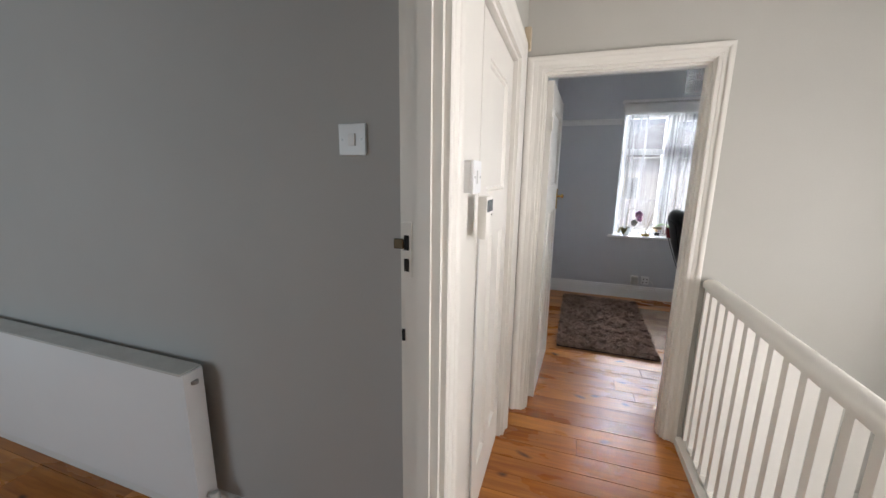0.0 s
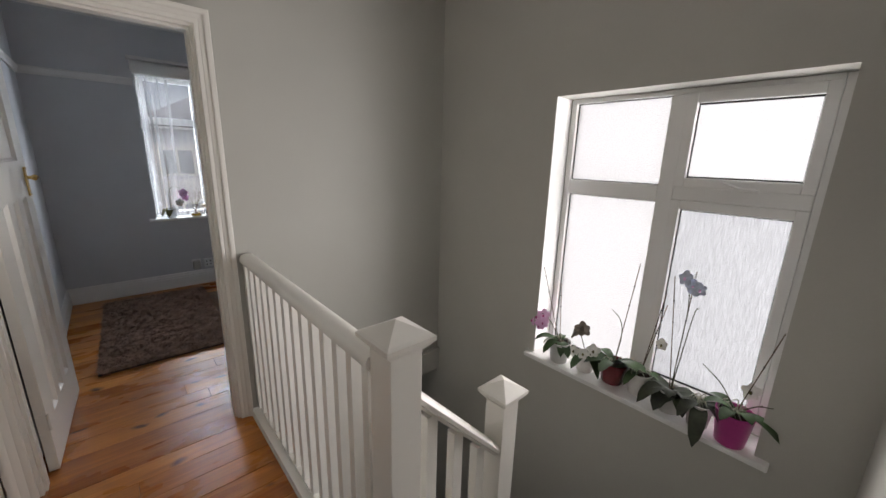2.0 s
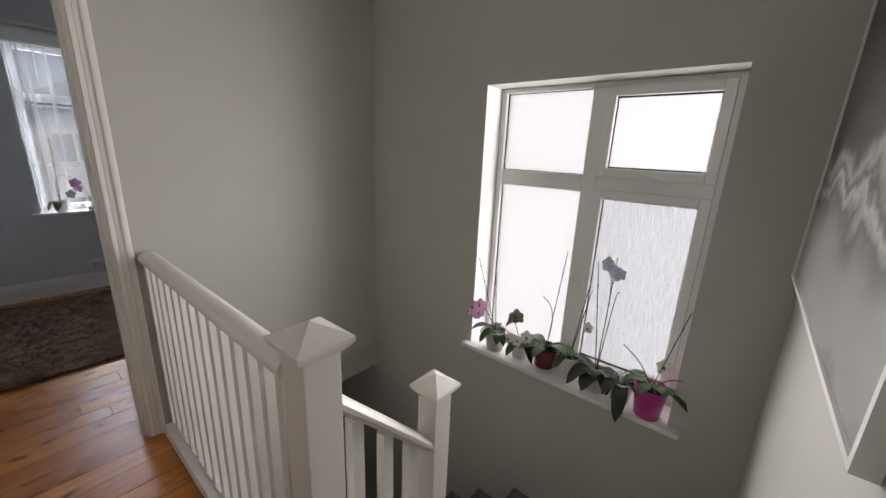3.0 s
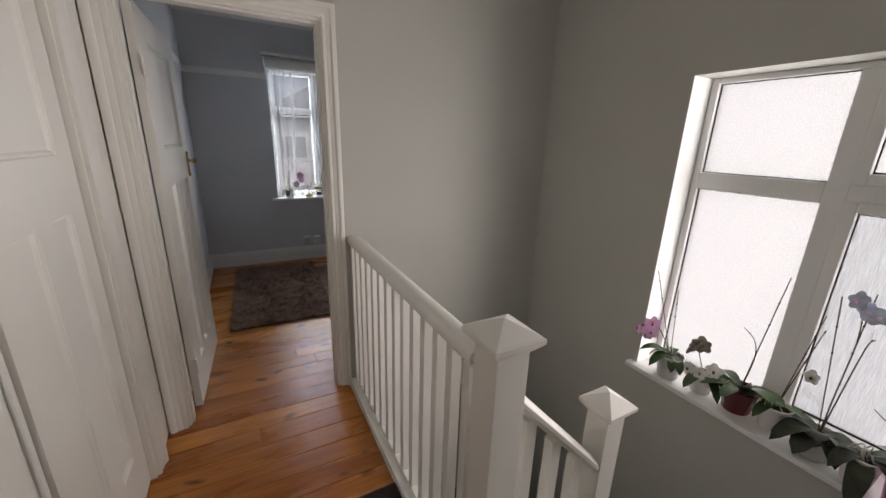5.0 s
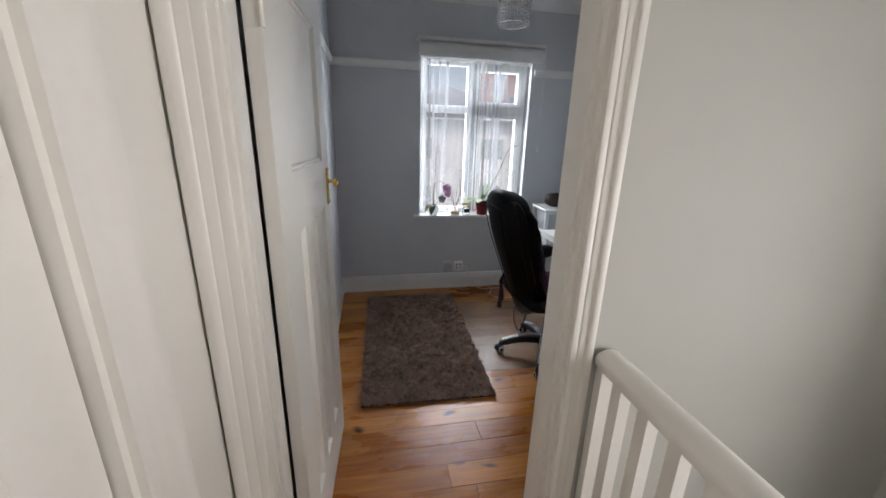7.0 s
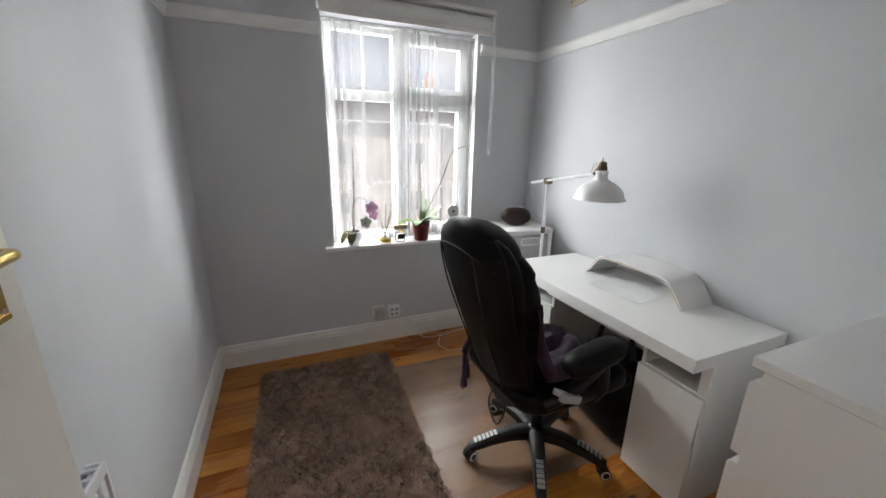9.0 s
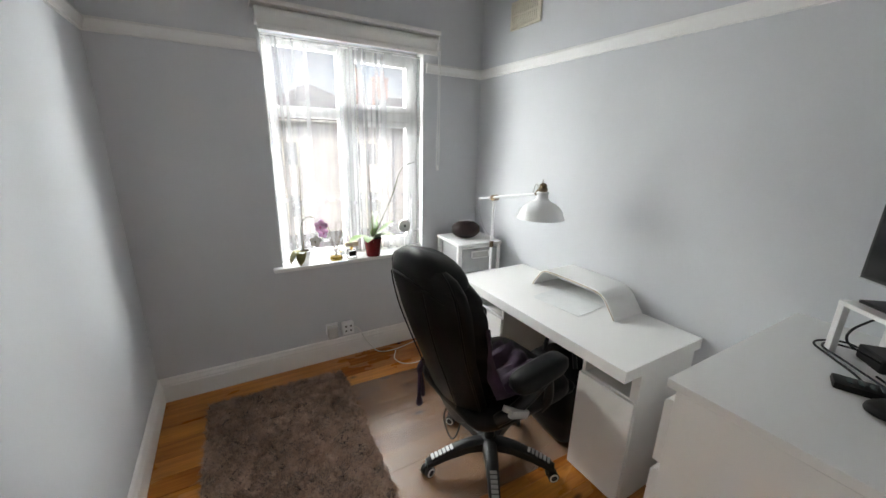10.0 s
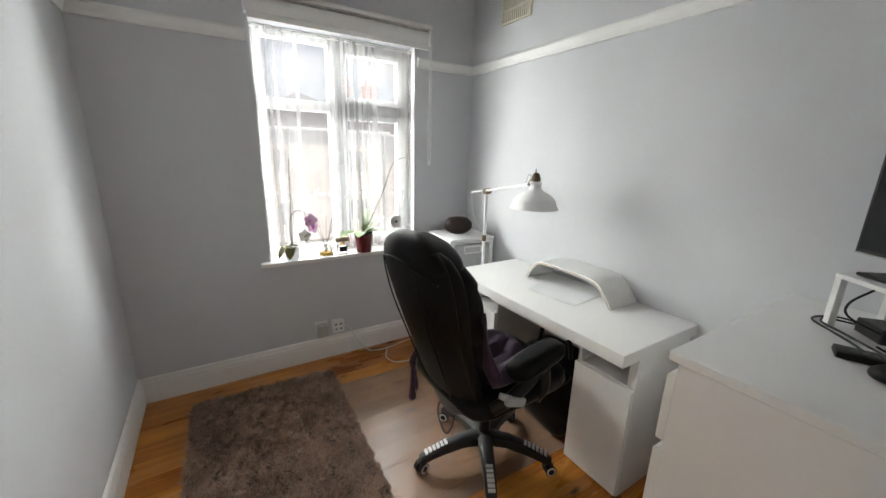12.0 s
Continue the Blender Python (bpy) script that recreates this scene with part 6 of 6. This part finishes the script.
tube(t, curve_pts([(-0.028, -0.38, 1.31), (-0.03, -0.4, 1.36), (-0.035, -0.44, 1.345), (-0.04, -0.46, 1.39), (-0.04, -0.465, 1.36)], 5), 0.003, 6)
part("flex", t, "steel", lamp, "grey fabric flex", True)
t = B()
lathe(t, [(0.001, 1.2), (0.028, 1.215), (0.03, 1.24), (0.014, 1.29)], (-0.04, -0.465, 0), 14, False)
part("bulb", t, "pot_white", lamp, "unlit bulb", True)

box_ob = thing("storage_tower", (2.195, 2.455, 0), "white storage tower with translucent plastic drawers", "storage drawers", rz=-4)
part("top", box(B(), -0.185, 0.185, -0.18, 0.18, 0.852, 0.872, 0.006), "white", box_ob)
for x in (-0.165, 0.165):
    for y in (-0.16, 0.16):
        part("post", box(B(), x - 0.015, x + 0.015, y - 0.015, y + 0.015, 0, 0.852, 0.003), "white", box_ob)
for k in range(4):
    z = 0.06 + k * 0.2
    dr = B()
    box(dr, -0.145, 0.145, -0.176, -0.170, z, z + 0.165, 0.002)
    box(dr, -0.145, 0.145, 0.15, 0.155, z, z + 0.165)
    box(dr, -0.145, -0.14, -0.17, 0.15, z, z + 0.165)
    box(dr, 0.14, 0.145, -0.17, 0.15, z, z + 0.165)
    box(dr, -0.14, 0.14, -0.17, 0.15, z, z + 0.005)
    d_ob = part("drawer", dr, "clear_box", box_ob)
    hg = B()
    for bx in ((-0.075, 0.075, z + 0.148, z + 0.156), (-0.075, -0.067, z + 0.108, z + 0.148), (0.067, 0.075, z + 0.108, z + 0.148), (-0.067, 0.067, z + 0.1, z + 0.108)):
        box(hg, bx[0], bx[1], -0.184, -0.1765, bx[2], bx[3], 0.002)
    part("drawer_handle", hg, "white", d_ob, "white rim of a recessed handle")
    # Grey plate; the shade inside the handle recess is put into its colour.
    part("recess_shade_plate", box(B(), -0.066, 0.066, -0.1785, -0.1765, z + 0.109, z + 0.147), "pot_grey", d_ob)
    part("rail", box(B(), -0.15, 0.15, -0.165, 0.165, z + 0.172, z + 0.182), "white", box_ob)
papers = thing("paper_pile", (2.19, 2.44, 0.668), "loose white papers inside a translucent drawer", "papers", rz=-14)
for k in range(5):
    part("sheet", box(B(), -0.1 + 0.004 * k, 0.09 + 0.003 * k, -0.11, 0.09, 0.006 * k, 0.006 * k + 0.004), "paper", papers)
fb = thing("football", (2.165, 2.455, 0.872), "brown leather oval football on the storage tower", "football", rz=-25)
t = B()
rows = []
for k in range(1, 20):
    u = -1 + 2 * k / 20
    r = 0.068 * (1 - abs(u) ** 2.2) ** 0.62
    rows.append(ring(t, Vector((u * 0.115, 0, 0.068)), Vector((0, 1, 0)), Vector((0, 0, 1)), r, 24))
for a, b in zip(rows, rows[1:]):
    bridge(t, a, b)
t.faces.new(rows[0][::-1]), t.faces.new(rows[-1])
body = part("ball", t, "football", fb, smooth=True)
t = B()
tube(t, curve_pts([(u * 0.115, 0.0, 0.068 + 0.0685 * (1 - abs(u) ** 2.2) ** 0.62) for u in (-0.9, -0.6, -0.3, 0, 0.3, 0.6, 0.9)], 4), 0.0018, 5)
part("seam", t, "black", body)
t = B()
for k in range(7):
    x = -0.045 + k * 0.015
    box(t, x - 0.003, x + 0.003, -0.016, 0.016, 0.132, 0.1385, 0.001)
part("laces", t, "cable", body, "pale laces")

# ---- study: chest of drawers and what stands on it ----
chest = thing("chest_of_drawers", (1.985, 0.355, 0), "white laminate chest of four drawers", "chest of drawers")
CX, CY = 1.985, 0.355


def cpart(name, x0, x1, y0, y1, z0, z1, bevel=0.002, parent=None):
    return part(name, box(B(), x0 - CX, x1 - CX, y0 - CY, y1 - CY, z0, z1, bevel), "laminate", parent or chest)


cpart("top", 1.568, 2.40, 0.142, 0.596, 0.968, 0.993)
cpart("side_panel", 1.57, 1.59, 0.142, 0.572, 0.0, 0.967)
cpart("side_panel", 2.378, 2.398, 0.142, 0.572, 0.0, 0.967)
cpart("back_panel", 1.591, 2.377, 0.142, 0.15, 0.05, 0.967)
cpart("plinth", 1.591, 2.377, 0.53, 0.548, 0.0, 0.06)
for k in range(4):
    z0 = 0.06 + k * 0.2255
    bm = B()
    prof_d = [(0.573, z0), (0.594, z0), (0.594, z0 + 0.19), (0.582, z0 + 0.2), (0.573, z0 + 0.2)]
    e0 = [bm.verts.new((1.572 - CX, y - CY, z)) for y, z in prof_d]
    e1 = [bm.verts.new((2.396 - CX, y - CY, z)) for y, z in prof_d]
    bridge(bm, e0, e1)
    bm.faces.new(e0[::-1]), bm.faces.new(e1)
    dr = part("drawer", bm, "laminate", chest)
    cpart("drawer_box", 1.6, 2.37, 0.16, 0.572, z0 + 0.02, z0 + 0.17, 0, dr)

stand = thing("monitor_riser", (2.107, 0.295, 0.993), "white metal monitor riser on the chest", "riser", rz=52)
part("shelf", box(B(), -0.14, 0.14, -0.08, 0.08, 0.15, 0.163, 0.002), "white", stand)
for x in (-0.13, 0.13):
    for y in (-0.07, 0.07):
        part("leg", box(B(), x - 0.0095, x + 0.0095, y - 0.0095, y + 0.0095, 0.0, 0.1498, 0.002), "white", stand)
mon = thing("monitor", (2.107, 0.295, 1.1565), "black flat computer monitor on a riser", "monitor", rz=52)
part("screen_case", box(B(), -0.19, 0.208, -0.03, -0.012, 0.046, 0.375, 0.004), "black", mon)
part("screen", box(B(), -0.18, 0.198, -0.0118, -0.0105, 0.062, 0.366), "screen", mon, "switched off dark screen")
part("chin_strip", box(B(), -0.188, 0.206, -0.0118, -0.0098, 0.047, 0.052), "steel", mon, "thin grey strip along the lower edge")
nk = B()
tube(nk, [(0.0, -0.035, 0.008), (0.02, -0.035, 0.13)], 0.009, 10)
tube(nk, [(0.05, -0.035, 0.008), (0.025, -0.035, 0.13)], 0.007, 10)
part("neck", nk, "black", mon, smooth=True)
part("foot", box(B(), -0.1, 0.125, -0.06, 0.045, 0.0, 0.01, 0.004), "black", mon)
psu = thing("power_adapter", (2.15, 0.34, 0.993), "black power adapter under the riser", "adapter", rz=40)
part("body", box(B(), -0.05, 0.05, -0.03, 0.03, 0, 0.042, 0.006), "black", psu)
part("plug_boss", box(B(), -0.07, -0.05, -0.014, 0.014, 0.008, 0.032, 0.004), "black", psu)
kb = thing("remote_control", (1.945, 0.322, 0.993), "black handheld remote lying on the chest", "remote", rz=20)
part("body", box(B(), -0.03, 0.03, -0.065, 0.065, 0.0, 0.02, 0.009), "black", kb, smooth=True)
t = B()
for k in range(5):
    box(t, -0.014, 0.014, -0.05 + k * 0.02, -0.04 + k * 0.02, 0.02, 0.0225)
part("button", t, "display", kb)
ms = thing("computer_mouse", (1.872, 0.268, 0.993), "black computer mouse on the chest", "mouse", rz=-30)
t = B()
cushion(t, (0, 0, 0.017), (0.055, 0.032, 0.018), 0.7)
part("shell", t, "black", ms, smooth=True)
for pts in ([(2.2, 0.36, 1.0), (2.24, 0.43, 0.998), (2.19, 0.475, 0.998), (2.14, 0.476, 0.998), (2.09, 0.43, 0.998), (2.03, 0.37, 0.998), (1.99, 0.34, 0.999)],
            [(2.21, 0.37, 1.0), (2.18, 0.45, 1.003), (2.13, 0.455, 1.003), (2.08, 0.4, 1.003), (2.0, 0.3, 1.0), (1.93, 0.2, 0.998)],
            [(2.1, 0.33, 1.02), (2.09, 0.4, 1.05), (2.12, 0.41, 1.08), (2.15, 0.38, 1.12), (2.15, 0.36, 1.142)],
            [(2.06, 0.33, 0.998), (2.0, 0.27, 0.998), (1.96, 0.22, 1.004), (1.99, 0.18, 0.998), (2.06, 0.2, 0.998)]):
    t = B()
    tube(t, curve_pts(pts, 8), 0.0032, 6)
    solid("black_cable", t, "black", "coiled black cable on the chest", "cable", smooth=True, group="cables on the chest")


# ---- outside the study window ----
structure("ground", box(B(), -400, 400, 3.6, 800, -3.6, -3.4), "ground", "street ground outside", "ground")


def house(x, y, w, eaves, ridge, hip, label, chimney_at, wall="brick"):
    ob = thing("house", (x, y, -3.4), label, "house", "houses across the street")
    h, r = eaves + 3.4, ridge + 3.4
    d = 7.0
    bm = B()
    box(bm, -w / 2, w / 2, 0, d, 0, h)
    part("wall", bm, wall, ob)
    rf = B()
    o = 0.35
    vs = [rf.verts.new(p) for p in ((-w / 2 - o, -o, h), (w / 2 + o, -o, h), (w / 2 + o, d + o, h), (-w / 2 - o, d + o, h), (-w / 2 + hip, d / 2, r), (w / 2 - hip, d / 2, r))]
    for f in ((0, 1, 5, 4), (1, 2, 5), (2, 3, 4, 5), (3, 0, 4), (3, 2, 1, 0)):
        rf.faces.new([vs[k] for k in f])
    roof = part("roof", rf, "slate", ob)
    gut = B()
    tube(gut, [(-w / 2 - o, -o - 0.05, h - 0.02), (w / 2 + o, -o - 0.05, h - 0.02)], 0.06, 8)
    part("gutter", gut, "white", roof)
    c = B()
    box(c, chimney_at - 0.45, chimney_at + 0.45, d / 2 - 0.3, d / 2 + 0.3, r - 1.2, r + 1.0)
    box(c, chimney_at - 0.52, chimney_at + 0.52, d / 2 - 0.37, d / 2 + 0.37, r + 1.0, r + 1.12)
    ch_ = part("chimney", c, "red_brick", roof, "red brick chimney stack")
    for k in (-0.22, 0.22):
        p = B()
        lathe(p, [(0.12, r + 1.12), (0.1, r + 1.5), (0.12, r + 1.52)], (chimney_at + k, d / 2, 0), 12)
        part("chimney_pot", p, "red_brick", ob)
    for zz in (0.9, 3.6):
        for k in (-0.28, 0.28):
            wb = B()
            cx = k * w
            box(wb, cx - 0.75, cx + 0.75, -0.06, -0.01, zz, zz + 1.35)
            wd = part("window", wb, "vent", ob)
            pb = B()
            for q in (-0.36, 0.36):
                box(pb, cx + q - 0.3, cx + q + 0.3, -0.08, -0.061, zz + 0.1, zz + 1.25)
            part("pane", pb, "far_glass", wd)
    return ob


house(5.4, 21, 7.6, 2.5, 4.7, 3.6, "pale rendered house with a hipped slate roof across the street", 2.6)
house(13.2, 21.4, 7.4, 2.4, 4.4, 0.2, "terraced house with a slate roof and red chimney", -3.2)
house(-2.6, 21.2, 7.6, 2.3, 4.2, 3.0, "pale rendered house with a low slate roof", 2.0)
house(-10.6, 21.2, 7.6, 2.3, 4.2, 0.2, "terraced house with a low slate roof", -2.0)
house(21.2, 21.2, 7.8, 2.3, 4.4, 3.0, "rendered corner house with a slate roof", 2.0)

# ---- floor boards, last ----
def boards(label, name, x0, x1, y0, y1, pitch, seed, gap=0.002):
    rnd = random.Random(seed)
    fl = thing(name, ((x0 + x1) / 2, (y0 + y1) / 2, 0), label, "floor", kind="structure")
    cx, cy = (x0 + x1) / 2, (y0 + y1) / 2
    me = mesh_of("plank", box(B(), -0.5, 0.5, -0.5, 0.5, -0.022, 0, 0), "pine")
    y = y0
    while y < y1 - 0.01:
        w = min(pitch * rnd.uniform(0.9, 1.1), y1 - y)
        cuts = [x0, x1]
        if x1 - x0 > 1.5 or rnd.random() < 0.3:
            cuts = [x0, x0 + (x1 - x0) * rnd.uniform(0.25, 0.75), x1]
        for a, b in zip(cuts, cuts[1:]):
            ob = new("plank", me)
            ob.parent = fl
            ob.matrix_basis = Matrix.LocRotScale(((a + b) / 2 - cx, y + w / 2 - cy, -rnd.uniform(0, 0.0012)), Euler((rnd.uniform(-0.004, 0.004), 0, 0)), (b - a - 0.0015, w - rnd.uniform(0.5, 1.3) * gap, 1))
        y += w
    return fl


boards("varnished orange pine boards of the landing", "floor_landing", 0.02, 1.0, -2.9, 0.06, 0.122, 3, 0.0034)
boards("varnished orange pine boards of the study", "floor_study", 0.0, 2.404, 0.06, 2.68, 0.122, 5)
boards("dark varnished pine boards of the bedroom", "floor_bedroom", -3.3, 0.02, -4.0, -1.08, 0.2, 7)
boards("varnished pine boards of the back room", "floor_back_room", 0.02, 2.41, -4.6, -2.9, 0.2, 9)
